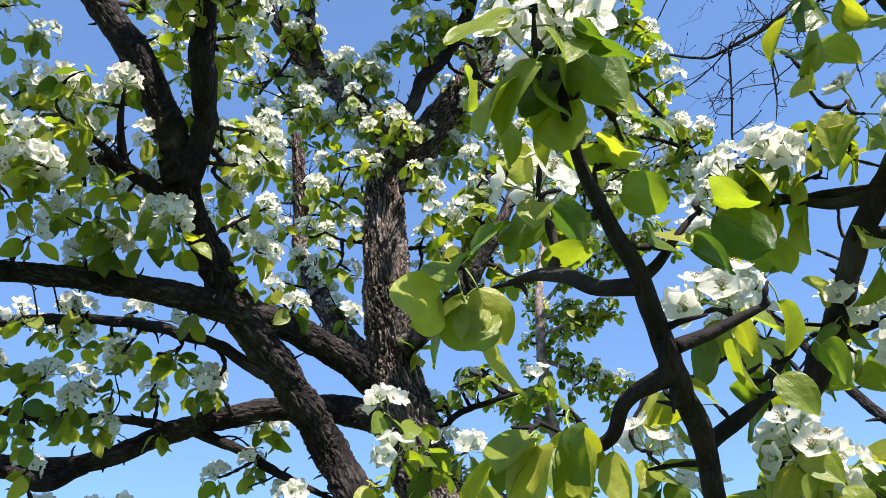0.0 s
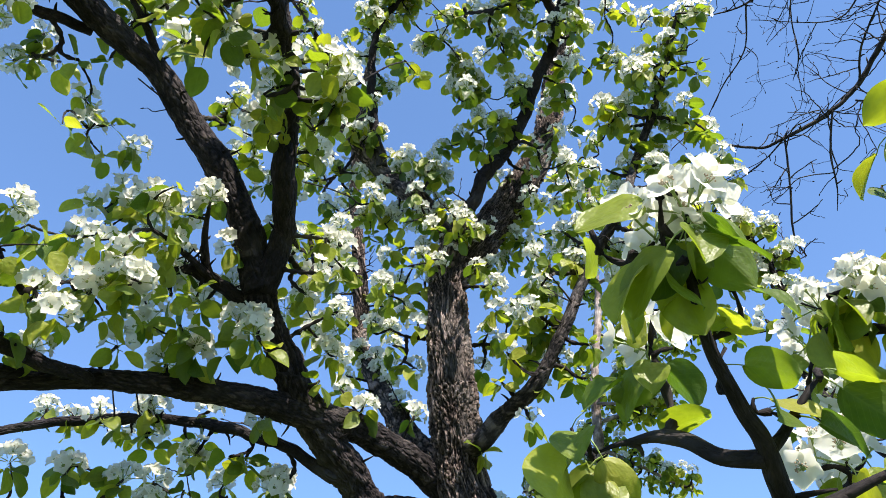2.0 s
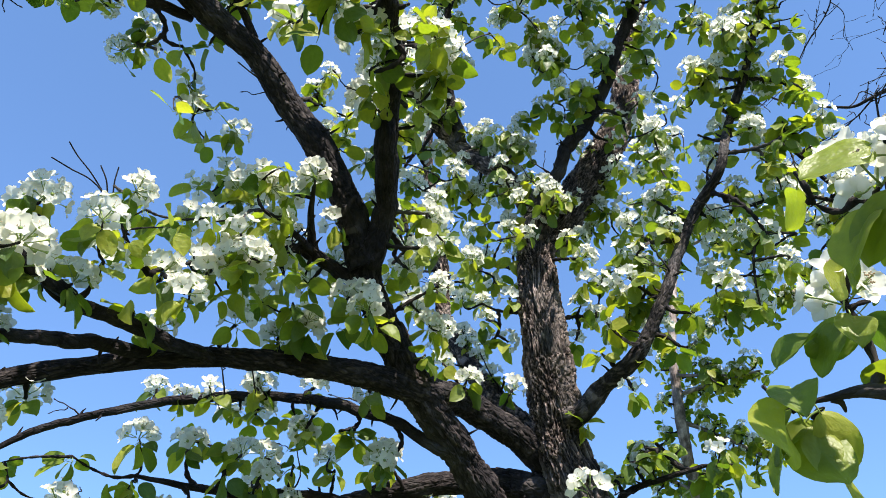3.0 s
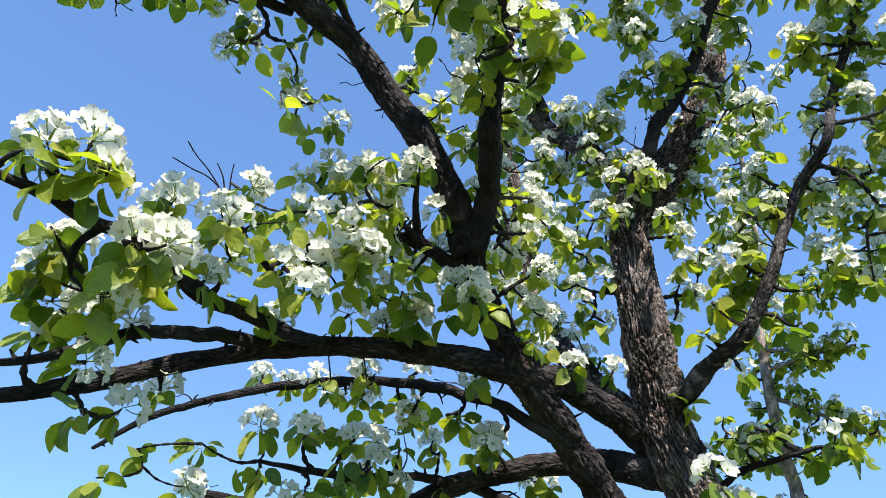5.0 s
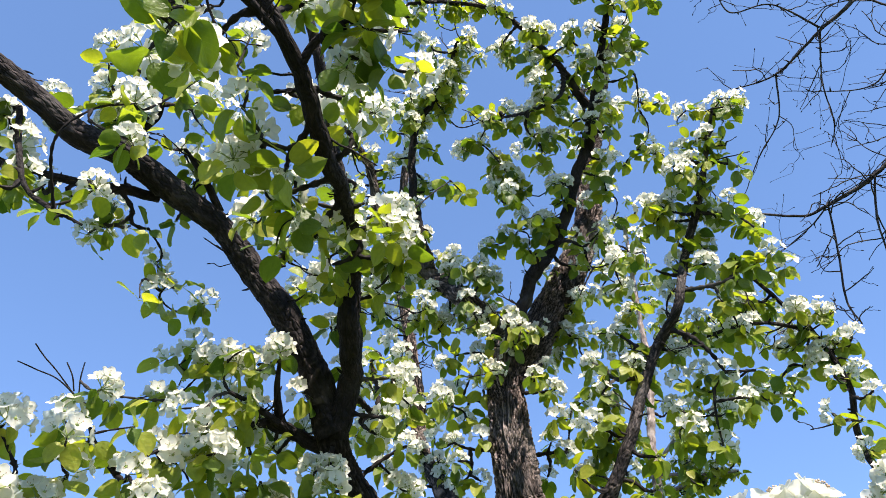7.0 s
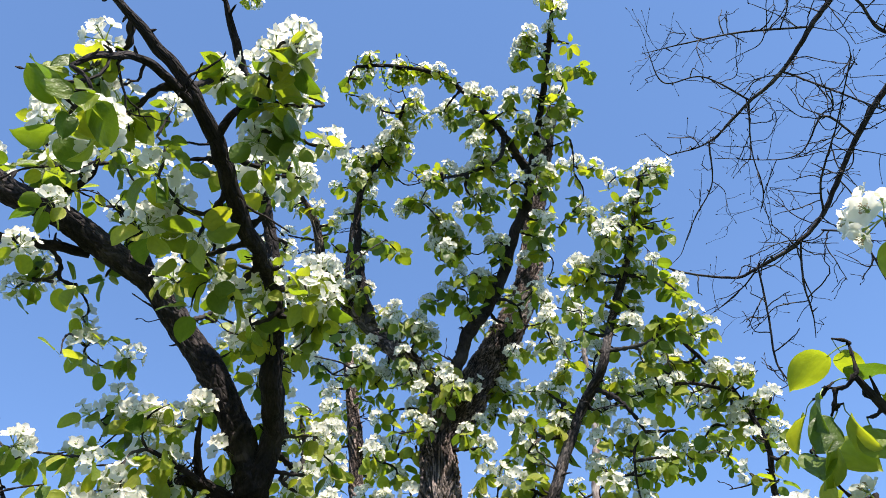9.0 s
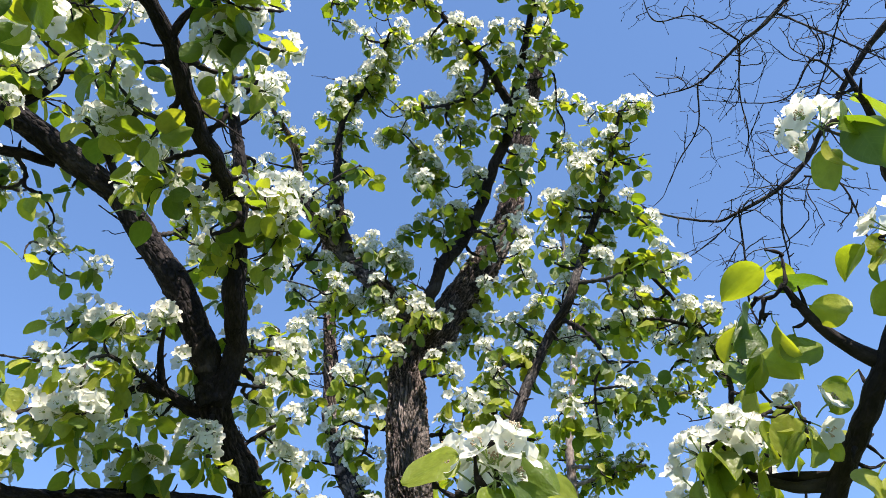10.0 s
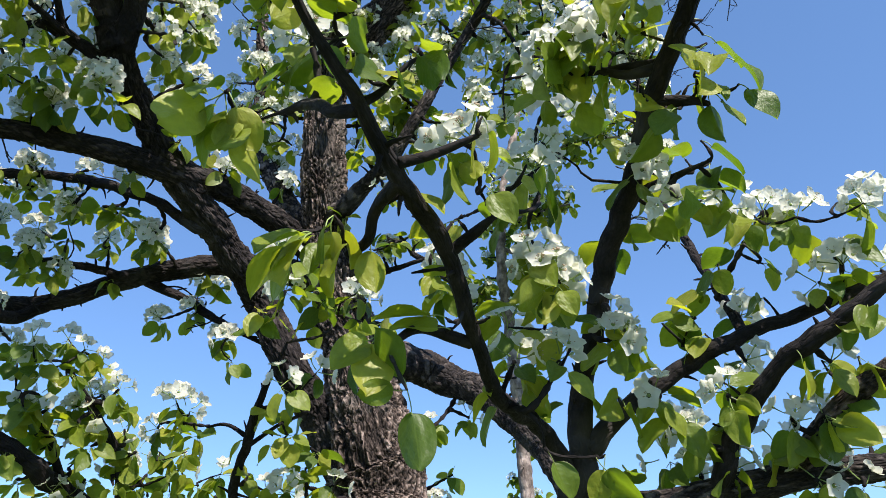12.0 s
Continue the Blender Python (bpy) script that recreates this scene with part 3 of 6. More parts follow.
# ---- ground ----
g = Build()
side = np.concatenate([-np.geomspace(600, 2, 14), np.geomspace(2, 600, 14)])
gv = [(x, y, 0.05 * noise.noise(Vector((x * 0.3, y * 0.3, 0))) - 0.02) for y in side for x in side]
gf = [(j * 28 + i, j * 28 + i + 1, (j + 1) * 28 + i + 1, (j + 1) * 28 + i) for j in range(27) for i in range(27)]
g.add(gv, gf, [(v[0], v[1]) for v in gv])
tagged(new("ground", g.mesh("ground", [GRASS])), "short green meadow grass under the orchard trees", "ground", kind="structure")

# ---- the pear tree ----
pear_tree = thing("pear_tree", (0.065, 1.313, 0), "old pear tree in white blossom with dark bark and young leaves", "tree")
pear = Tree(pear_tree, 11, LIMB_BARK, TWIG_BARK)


def grow(tree, place, kind, flowers, leaves, size=1.0, behind=False):
    """What stands at a twig's end: 3 full blossom, 2 blossom among leaves, 1 leaves, 0 a leaf or two."""
    if kind == 3:
        tree.spur(place, flowers + tree.rng.randint(-1, 2), max(3, leaves), size * tree.rng.uniform(0.88, 1.08), behind)
    elif kind == 2:
        tree.spur(place, max(3, flowers - 3), max(4, leaves), size * tree.rng.uniform(0.85, 1.05), behind)
    elif leaves > 2 and kind == 1:
        tree.spur(place, 0, leaves + tree.rng.randint(0, 2), size * tree.rng.uniform(0.85, 1.05), behind)
    else:
        tree.sprig(place, size * tree.rng.uniform(0.95, 1.12), leaves if kind else 1)


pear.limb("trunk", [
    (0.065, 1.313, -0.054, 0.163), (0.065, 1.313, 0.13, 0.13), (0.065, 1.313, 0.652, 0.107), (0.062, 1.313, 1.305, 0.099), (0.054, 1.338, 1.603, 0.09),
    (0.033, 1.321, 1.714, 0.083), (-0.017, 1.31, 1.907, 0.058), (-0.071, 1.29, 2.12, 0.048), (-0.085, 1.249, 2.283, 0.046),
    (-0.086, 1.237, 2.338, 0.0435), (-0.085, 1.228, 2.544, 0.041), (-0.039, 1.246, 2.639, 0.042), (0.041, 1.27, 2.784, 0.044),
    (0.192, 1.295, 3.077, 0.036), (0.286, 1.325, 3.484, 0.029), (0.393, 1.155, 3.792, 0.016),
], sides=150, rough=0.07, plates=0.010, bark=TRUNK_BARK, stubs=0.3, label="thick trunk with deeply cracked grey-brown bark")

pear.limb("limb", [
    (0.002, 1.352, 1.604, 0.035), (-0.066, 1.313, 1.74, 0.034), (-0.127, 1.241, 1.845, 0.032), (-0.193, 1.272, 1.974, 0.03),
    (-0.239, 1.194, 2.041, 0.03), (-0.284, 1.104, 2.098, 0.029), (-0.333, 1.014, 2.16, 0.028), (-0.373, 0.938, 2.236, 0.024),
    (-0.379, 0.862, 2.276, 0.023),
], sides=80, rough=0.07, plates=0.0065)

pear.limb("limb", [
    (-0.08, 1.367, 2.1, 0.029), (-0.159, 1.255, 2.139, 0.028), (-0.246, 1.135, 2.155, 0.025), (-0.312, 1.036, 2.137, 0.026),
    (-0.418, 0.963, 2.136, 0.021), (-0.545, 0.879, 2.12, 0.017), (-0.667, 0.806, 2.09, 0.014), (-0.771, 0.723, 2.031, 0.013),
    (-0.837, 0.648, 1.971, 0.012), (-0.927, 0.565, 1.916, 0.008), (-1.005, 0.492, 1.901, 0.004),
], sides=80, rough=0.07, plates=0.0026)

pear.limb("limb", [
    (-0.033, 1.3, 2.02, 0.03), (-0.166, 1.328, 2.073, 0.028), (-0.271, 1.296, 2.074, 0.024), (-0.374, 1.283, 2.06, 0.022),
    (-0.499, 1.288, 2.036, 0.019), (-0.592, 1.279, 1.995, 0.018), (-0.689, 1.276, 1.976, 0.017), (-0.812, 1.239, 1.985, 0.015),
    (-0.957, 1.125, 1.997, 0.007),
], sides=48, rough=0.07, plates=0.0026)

pear.limb("branch", [
    (-0.639, 1.279, 1.976, 0.014), (-0.691, 1.25, 1.936, 0.013), (-0.709, 1.162, 1.933, 0.01), (-0.758, 1.058, 1.906, 0.005),
], sides=16, rough=0.10)

pear.limb("branch", [
    (-0.469, 1.29, 2.04, 0.011), (-0.569, 1.199, 2.03, 0.008), (-0.626, 1.106, 1.996, 0.007), (-0.669, 1.008, 1.974, 0.006),
    (-0.726, 0.928, 1.965, 0.003),
], sides=16, rough=0.10)

pear.limb("branch", [
    (-0.45, 1.298, 2.037, 0.012), (-0.359, 1.293, 1.991, 0.009), (-0.302, 1.286, 1.954, 0.008), (-0.237, 1.278, 1.915, 0.006),
    (-0.189, 1.293, 1.893, 0.004),
], sides=16, rough=0.10)

pear.limb("limb", [
    (-0.27, 1.132, 2.079, 0.013), (-0.297, 1.117, 2.064, 0.012), (-0.374, 1.098, 2.112, 0.01), (-0.478, 1.093, 2.15, 0.01),
    (-0.624, 1.105, 2.183, 0.009), (-0.832, 1.122, 2.194, 0.009), (-1.064, 1.121, 2.154, 0.007), (-1.176, 1.109, 2.087, 0.004),
], sides=16, rough=0.10)

pear.limb("limb", [
    (-0.379, 0.862, 2.276, 0.03), (-0.405, 0.803, 2.366, 0.024), (-0.447, 0.749, 2.451, 0.025), (-0.493, 0.7, 2.517, 0.024),
    (-0.541, 0.631, 2.574, 0.021), (-0.605, 0.545, 2.595, 0.022), (-0.638, 0.447, 2.577, 0.02), (-0.687, 0.409, 2.583, 0.02),
    (-0.781, 0.309, 2.643, 0.017), (-0.828, 0.251, 2.647, 0.015), (-0.895, 0.166, 2.65, 0.011), (-0.99, 0.104, 2.636, 0.005),
], sides=48, rough=0.07, plates=0.0026)

pear.limb("limb", [
    (-0.379, 0.862, 2.276, 0.025), (-0.337, 0.801, 2.346, 0.02), (-0.318, 0.694, 2.382, 0.018), (-0.311, 0.681, 2.425, 0.017),
], sides=24, rough=0.12)

pear.limb("limb", [
    (-0.311, 0.681, 2.425, 0.015), (-0.281, 0.569, 2.429, 0.012), (-0.268, 0.446, 2.393, 0.011), (-0.269, 0.358, 2.382, 0.012),
    (-0.275, 0.251, 2.409, 0.01), (-0.291, 0.189, 2.436, 0.009), (-0.323, 0.138, 2.461, 0.007), (-0.364, 0.078, 2.488, 0.004),
], sides=16, rough=0.10)

pear.limb("limb", [
    (-0.311, 0.681, 2.425, 0.015), (-0.325, 0.71, 2.442, 0.012), (-0.315, 0.635, 2.581, 0.012), (-0.331, 0.583, 2.673, 0.011),
    (-0.334, 0.464, 2.775, 0.01), (-0.346, 0.352, 2.867, 0.008), (-0.358, 0.273, 2.932, 0.004),
], sides=16, rough=0.10)

pear.limb("branch", [
    (-0.275, 0.251, 2.409, 0.006), (-0.244, 0.229, 2.433, 0.005), (-0.211, 0.221, 2.447, 0.003),
], sides=10, rough=0.10)

pear.limb("branch", [
    (-0.28, 0.225, 2.421, 0.006), (-0.304, 0.175, 2.422, 0.006), (-0.322, 0.134, 2.41, 0.005), (-0.333, 0.094, 2.344, 0.004),
    (-0.346, 0.082, 2.304, 0.002),
], sides=10, rough=0.10)

pear.limb("limb", [
    (-0.075, 1.275, 2.17, 0.03), (-0.03, 1.232, 2.17, 0.02), (0.016, 1.2, 2.208, 0.017), (0.077, 1.135, 2.233, 0.0145),
    (0.134, 1.097, 2.316, 0.012), (0.182, 1.094, 2.418, 0.011), (0.238, 1.082, 2.52, 0.0105), (0.288, 1.009, 2.572, 0.0098), (0.342, 1.022, 2.711, 0.009),
    (0.396, 0.964, 2.818, 0.0075), (0.437, 0.898, 2.924, 0.0055), (0.459, 0.851, 2.98, 0.003),
], sides=32, rough=0.08, plates=0.003, bark=GREY_BARK)

pear.limb("limb", [
    (-0.078, 1.254, 2.592, 0.013), (-0.05, 1.154, 2.664, 0.017), (-0.034, 1.181, 2.707, 0.017), (0.016, 1.143, 2.809, 0.016),
    (0.09, 1.116, 2.904, 0.015), (0.163, 1.039, 3.035, 0.014), (0.212, 0.981, 3.132, 0.013), (0.253, 0.894, 3.244, 0.01), (0.317, 0.708, 3.417, 0.007),
    (0.339, 0.592, 3.504, 0.003),
], sides=16, rough=0.10)

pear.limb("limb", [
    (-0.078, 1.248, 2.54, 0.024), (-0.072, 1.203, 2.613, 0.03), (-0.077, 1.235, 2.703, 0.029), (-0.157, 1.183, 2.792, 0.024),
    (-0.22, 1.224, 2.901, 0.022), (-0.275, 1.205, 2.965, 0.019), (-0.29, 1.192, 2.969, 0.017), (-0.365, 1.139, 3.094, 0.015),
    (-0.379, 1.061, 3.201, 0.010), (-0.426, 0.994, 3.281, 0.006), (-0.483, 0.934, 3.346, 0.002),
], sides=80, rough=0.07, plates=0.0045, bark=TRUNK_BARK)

pear.limb("branch", [
    (-0.245, 1.207, 2.934, 0.016), (-0.269, 1.135, 3.12, 0.012), (-0.251, 1.049, 3.32, 0.009), (-0.15, 0.993, 3.452, 0.008),
    (-0.101, 0.9, 3.514, 0.004),
], sides=16, rough=0.10)

pear.limb("branch", [
    (0.223, 0.971, 3.23, 0.013), (0.164, 0.885, 3.294, 0.009), (0.097, 0.826, 3.373, 0.007), (0.027, 0.782, 3.437, 0.006),
    (-0.094, 0.74, 3.454, 0.005), (-0.21, 0.723, 3.451, 0.004),
], sides=16, rough=0.10)

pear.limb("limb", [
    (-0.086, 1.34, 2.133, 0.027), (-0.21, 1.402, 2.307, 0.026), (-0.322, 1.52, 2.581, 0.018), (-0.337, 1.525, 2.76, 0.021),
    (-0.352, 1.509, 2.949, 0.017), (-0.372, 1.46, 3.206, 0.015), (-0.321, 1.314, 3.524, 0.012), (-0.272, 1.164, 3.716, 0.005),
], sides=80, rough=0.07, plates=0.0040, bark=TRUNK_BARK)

# lighter bark copy here, so the bough reads as sunlit through colour
pear.limb("limb", [
    (0, 1.3, 1.825, 0.036), (0.08, 1.317, 1.86, 0.041), (0.17, 1.348, 1.839, 0.033), (0.266, 1.236, 1.753, 0.027), (0.327, 1.028, 1.624, 0.021),
    (0.355, 0.888, 1.528, 0.02), (0.432, 0.86, 1.51, 0.019), (0.528, 0.827, 1.525, 0.018), (0.609, 0.804, 1.538, 0.016), (0.69, 0.783, 1.543, 0.015),
    (0.797, 0.75, 1.551, 0.009), (0.855, 0.698, 1.575, 0.004),
], sides=48, rough=0.07, plates=0.0032, bark=GREY_BARK)

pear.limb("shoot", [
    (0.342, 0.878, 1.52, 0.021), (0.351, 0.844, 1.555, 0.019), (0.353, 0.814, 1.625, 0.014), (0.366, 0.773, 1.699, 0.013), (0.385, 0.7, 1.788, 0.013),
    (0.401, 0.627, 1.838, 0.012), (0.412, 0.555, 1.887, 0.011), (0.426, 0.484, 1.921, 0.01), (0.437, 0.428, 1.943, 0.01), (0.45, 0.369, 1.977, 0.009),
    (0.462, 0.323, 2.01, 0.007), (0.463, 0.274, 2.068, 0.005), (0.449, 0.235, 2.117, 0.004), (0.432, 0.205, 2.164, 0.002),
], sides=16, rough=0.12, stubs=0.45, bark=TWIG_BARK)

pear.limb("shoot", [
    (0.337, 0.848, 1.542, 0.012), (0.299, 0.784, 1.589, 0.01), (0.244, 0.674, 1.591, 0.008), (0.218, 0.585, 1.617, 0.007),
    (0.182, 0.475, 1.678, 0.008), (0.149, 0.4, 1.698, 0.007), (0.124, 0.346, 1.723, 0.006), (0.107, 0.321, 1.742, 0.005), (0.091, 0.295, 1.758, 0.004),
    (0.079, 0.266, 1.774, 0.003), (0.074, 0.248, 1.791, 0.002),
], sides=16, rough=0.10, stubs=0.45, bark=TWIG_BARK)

pear.limb("branch", [
    (0.122, 0.347, 1.721, 0.006), (0.102, 0.358, 1.728, 0.005), (0.081, 0.374, 1.75, 0.005), (0.054, 0.391, 1.756, 0.002),
    (0.035, 0.396, 1.752, 0.001),
], sides=10, rough=0.10, stubs=0.45, bark=TWIG_BARK)

pear.limb("branch", [
    (0.15, 0.401, 1.694, 0.006), (0.128, 0.441, 1.691, 0.005), (0.12, 0.464, 1.677, 0.005), (0.099, 0.485, 1.673, 0.004),
], sides=10, rough=0.10, stubs=0.45, bark=TWIG_BARK)

pear.limb("branch", [
    (0.149, 0.389, 1.702, 0.005), (0.18, 0.395, 1.715, 0.004), (0.213, 0.389, 1.728, 0.002),
], sides=10, rough=0.10, stubs=0.45, bark=TWIG_BARK)

pear.limb("branch", [
    (0.208, 0.575, 1.622, 0.006), (0.164, 0.54, 1.623, 0.005), (0.137, 0.505, 1.595, 0.003),
], sides=10, rough=0.10, stubs=0.45, bark=TWIG_BARK)

pear.limb("branch", [
    (0.189, 0.489, 1.674, 0.006), (0.212, 0.474, 1.688, 0.005), (0.231, 0.462, 1.698, 0.002),
], sides=10, rough=0.10, stubs=0.45, bark=TWIG_BARK)

pear.limb("branch", [
    (0.125, 0.344, 1.725, 0.004), (0.139, 0.347, 1.738, 0.003), (0.157, 0.343, 1.759, 0.002), (0.171, 0.345, 1.772, 0.001),
], sides=10, rough=0.10, stubs=0.45, bark=TWIG_BARK)

pear.limb("shoot", [
    (0.361, 0.831, 1.573, 0.014), (0.409, 0.815, 1.624, 0.012), (0.502, 0.798, 1.68, 0.011), (0.567, 0.777, 1.706, 0.009),
    (0.629, 0.748, 1.722, 0.008), (0.709, 0.705, 1.747, 0.006), (0.773, 0.671, 1.774, 0.003),
], sides=16, rough=0.10, stubs=0.45, bark=TWIG_BARK)

pear.limb("shoot", [
    (0.508, 0.836, 1.512, 0.014), (0.525, 0.789, 1.579, 0.012), (0.564, 0.726, 1.641, 0.011), (0.616, 0.671, 1.677, 0.01),
    (0.659, 0.633, 1.704, 0.009), (0.714, 0.579, 1.732, 0.005),
], sides=16, rough=0.10, stubs=0.45, bark=TWIG_BARK)

# trunk bark instead of twig bark: its paler colour imitates sun on this shoot
pear.limb("shoot", [
    (0.586, 0.816, 1.534, 0.014), (0.613, 0.782, 1.569, 0.014), (0.643, 0.742, 1.605, 0.013), (0.673, 0.701, 1.631, 0.012),
    (0.73, 0.639, 1.669, 0.006),
], sides=24, rough=0.10, stubs=0.45, plates=0.002, bark=TRUNK_BARK)

pear.limb("branch", [
    (0.411, 0.638, 1.829, 0.006), (0.448, 0.607, 1.831, 0.004), (0.475, 0.58, 1.831, 0.002),
], sides=10, rough=0.10, stubs=0.45, bark=TWIG_BARK)

pear.limb("branch", [
    (0.418, 0.545, 1.886, 0.007), (0.439, 0.529, 1.874, 0.006), (0.459, 0.515, 1.857, 0.003),
], sides=10, rough=0.10, stubs=0.45, bark=TWIG_BARK)

pear.limb("branch", [
    (0.419, 0.519, 1.915, 0.007), (0.388, 0.537, 1.928, 0.005), (0.349, 0.557, 1.938, 0.004),
], sides=10, rough=0.10, stubs=0.45, bark=TWIG_BARK)

pear.limb("branch", [
    (0.44, 0.391, 1.969, 0.008), (0.421, 0.386, 1.98, 0.007), (0.391, 0.37, 1.997, 0.005), (0.362, 0.343, 2.026, 0.003),
], sides=10, rough=0.10, stubs=0.45, bark=TWIG_BARK)

pear.limb("branch", [
    (0.467, 0.267, 2.051, 0.008), (0.444, 0.249, 2.062, 0.006), (0.435, 0.233, 2.073, 0.004), (0.418, 0.213, 2.08, 0.002),
], sides=10, rough=0.10, stubs=0.45, bark=TWIG_BARK)

pear.limb("branch", [
    (0.419, 0.515, 1.908, 0.007), (0.382, 0.535, 1.917, 0.005), (0.35, 0.551, 1.94, 0.004),
], sides=10, rough=0.10, stubs=0.45, bark=TWIG_BARK)

pear.limb("branch", [
    (-0.602, 0.839, 2.104, 0.011), (-0.658, 0.697, 2.078, 0.01), (-0.694, 0.59, 2.061, 0.008), (-0.68, 0.539, 2.074, 0.004),
], sides=16, rough=0.10)

pear.limb("branch", [
    (-0.668, 0.788, 2.09, 0.01), (-0.722, 0.689, 2.053, 0.01), (-0.749, 0.59, 2.001, 0.008), (-0.794, 0.515, 1.929, 0.006),
    (-0.833, 0.469, 1.899, 0.003),
], sides=10, rough=0.10)

pear.limb("branch", [
    (-0.678, 0.603, 2.06, 0.009), (-0.694, 0.465, 2.045, 0.0085), (-0.715, 0.429, 2.041, 0.008), (-0.727, 0.389, 2.037, 0.0075),
    (-0.735, 0.347, 2.025, 0.006), (-0.751, 0.292, 2.013, 0.003),
], sides=10, rough=0.10)

pear.limb("branch", [
    (-0.715, 0.44, 2.04, 0.005), (-0.731, 0.438, 2.023, 0.004), (-0.742, 0.446, 2.011, 0.004), (-0.752, 0.464, 2, 0.002),
], sides=10, rough=0.10)

pear.limb("branch", [
    (-0.725, 0.399, 2.04, 0.005), (-0.729, 0.378, 2.048, 0.004), (-0.722, 0.364, 2.059, 0.002),
], sides=10, rough=0.10)

pear.limb("branch", [
    (-0.402, 0.884, 2.265, 0.013), (-0.445, 0.836, 2.274, 0.011), (-0.481, 0.798, 2.272, 0.008), (-0.524, 0.777, 2.244, 0.003),
], sides=16, rough=0.10)

pear.limb("branch", [
    (-0.455, 0.827, 2.278, 0.008), (-0.454, 0.781, 2.306, 0.006), (-0.441, 0.737, 2.344, 0.003),
], sides=10, rough=0.10)

pear.limb("branch", [
    (-0.446, 0.829, 2.271, 0.007), (-0.477, 0.764, 2.279, 0.005), (-0.505, 0.712, 2.281, 0.003),
], sides=10, rough=0.10)

pear.limb("branch", [
    (-0.623, 0.558, 2.585, 0.01), (-0.666, 0.516, 2.567, 0.009), (-0.701, 0.478, 2.548, 0.007), (-0.79, 0.389, 2.512, 0.005),
    (-0.841, 0.351, 2.477, 0.004), (-0.892, 0.301, 2.444, 0.002),
], sides=16, rough=0.10)

pear.limb("branch", [
    (-0.776, 0.372, 2.623, 0.005), (-0.742, 0.372, 2.529, 0.0045), (-0.699, 0.372, 2.432, 0.004), (-0.651, 0.372, 2.377, 0.003), (-0.58, 0.372, 2.323, 0.0015),
], sides=10, rough=0.10)

pear.limb("branch", [
    (-0.539, 0.616, 2.594, 0.008), (-0.566, 0.566, 2.649, 0.006), (-0.586, 0.536, 2.679, 0.003),
], sides=10, rough=0.10)

pear.limb("branch", [
    (-0.65, 0.467, 2.637, 0.007), (-0.607, 0.463, 2.676, 0.006), (-0.586, 0.435, 2.703, 0.003),
], sides=10, rough=0.10)

pear.limb("branch", [
    (0.559, 0.78, 1.708, 0.007), (0.6, 1.199, 2.267, 0.007), (0.625, 1.196, 2.446, 0.006), (0.608, 1.196, 2.584, 0.006), (0.564, 1.177, 2.659, 0.005),
    (0.506, 1.144, 2.727, 0.004), (0.476, 1.139, 2.745, 0.003),
], sides=10, rough=0.10)

pear.limb("branch", [
    (0.604, 1.193, 2.591, 0.005), (0.492, 1.159, 2.604, 0.004), (0.368, 1.146, 2.579, 0.004), (0.29, 1.147, 2.544, 0.004),
], sides=10, rough=0.10)

pear.limb("branch", [
    (0.019, 1.287, 1.468, 0.027), (-0.302, 1.368, 1.49, 0.019), (-0.479, 1.248, 1.588, 0.018), (-0.509, 1.15, 1.628, 0.016),
    (-0.552, 1.078, 1.658, 0.013), (-0.635, 0.968, 1.696, 0.006),
], sides=24, rough=0.12)

pear.limb("branch", [
    (-0.403, 1.289, 1.55, 0.011), (-0.412, 1.229, 1.667, 0.007), (-0.451, 1.151, 1.748, 0.005), (-0.486, 1.116, 1.798, 0.003),
], sides=16, rough=0.10)

pear.limb("branch", [
    (-0.489, 1.233, 1.598, 0.009), (-0.51, 1.177, 1.676, 0.006), (-0.542, 1.101, 1.744, 0.004),
], sides=10, rough=0.10)

pear.limb("branch", [
    (0, 1.254, 1.578, 0.012), (-0.159, 1.166, 1.559, 0.008), (-0.13, 1.055, 1.644, 0.007), (-0.091, 0.98, 1.702, 0.005), (-0.06, 0.939, 1.745, 0.003),
    (-0.053, 0.935, 1.761, 0.002),
], sides=16, rough=0.10)

pear.limb("branch", [
    (-0.129, 1.057, 1.635, 0.004), (-0.086, 1.061, 1.667, 0.003), (-0.04, 1.065, 1.69, 0.002),
], sides=10, rough=0.10)

pear.limb("branch", [
    (-0.128, 1.055, 1.648, 0.004), (-0.161, 1.041, 1.665, 0.003), (-0.185, 1.034, 1.661, 0.002),
], sides=10, rough=0.10)

pear.limb("branch", [
    (-0.696, 0.638, 2.245, 0.0013), (-0.712, 0.598, 2.258, 0.001), (-0.734, 0.577, 2.264, 0.001), (-0.75, 0.553, 2.265, 0.001),
], sides=10, rough=0.10, stubs=0)

pear.limb("branch", [
    (-0.703, 0.625, 2.255, 0.001), (-0.7, 0.607, 2.269, 0.001), (-0.705, 0.592, 2.283, 0.001),
], sides=10, rough=0.10, stubs=0)

pear.limb("branch", [
    (-0.698, 0.632, 2.251, 0.001), (-0.691, 0.614, 2.268, 0.001), (-0.685, 0.603, 2.288, 0.001),
], sides=10, rough=0.10, stubs=0)

pear.limb("branch", [
    (-0.707, 0.622, 2.256, 0.001), (-0.713, 0.59, 2.267, 0.001), (-0.726, 0.569, 2.281, 0.001), (-0.73, 0.549, 2.289, 0.001),
], sides=10, rough=0.10, stubs=0)

pear.limb("branch", [
    (-0.636, 0.686, 2.146, 0.006), (-0.668, 0.659, 2.188, 0.003), (-0.696, 0.638, 2.245, 0.002),
], sides=10, rough=0.10)

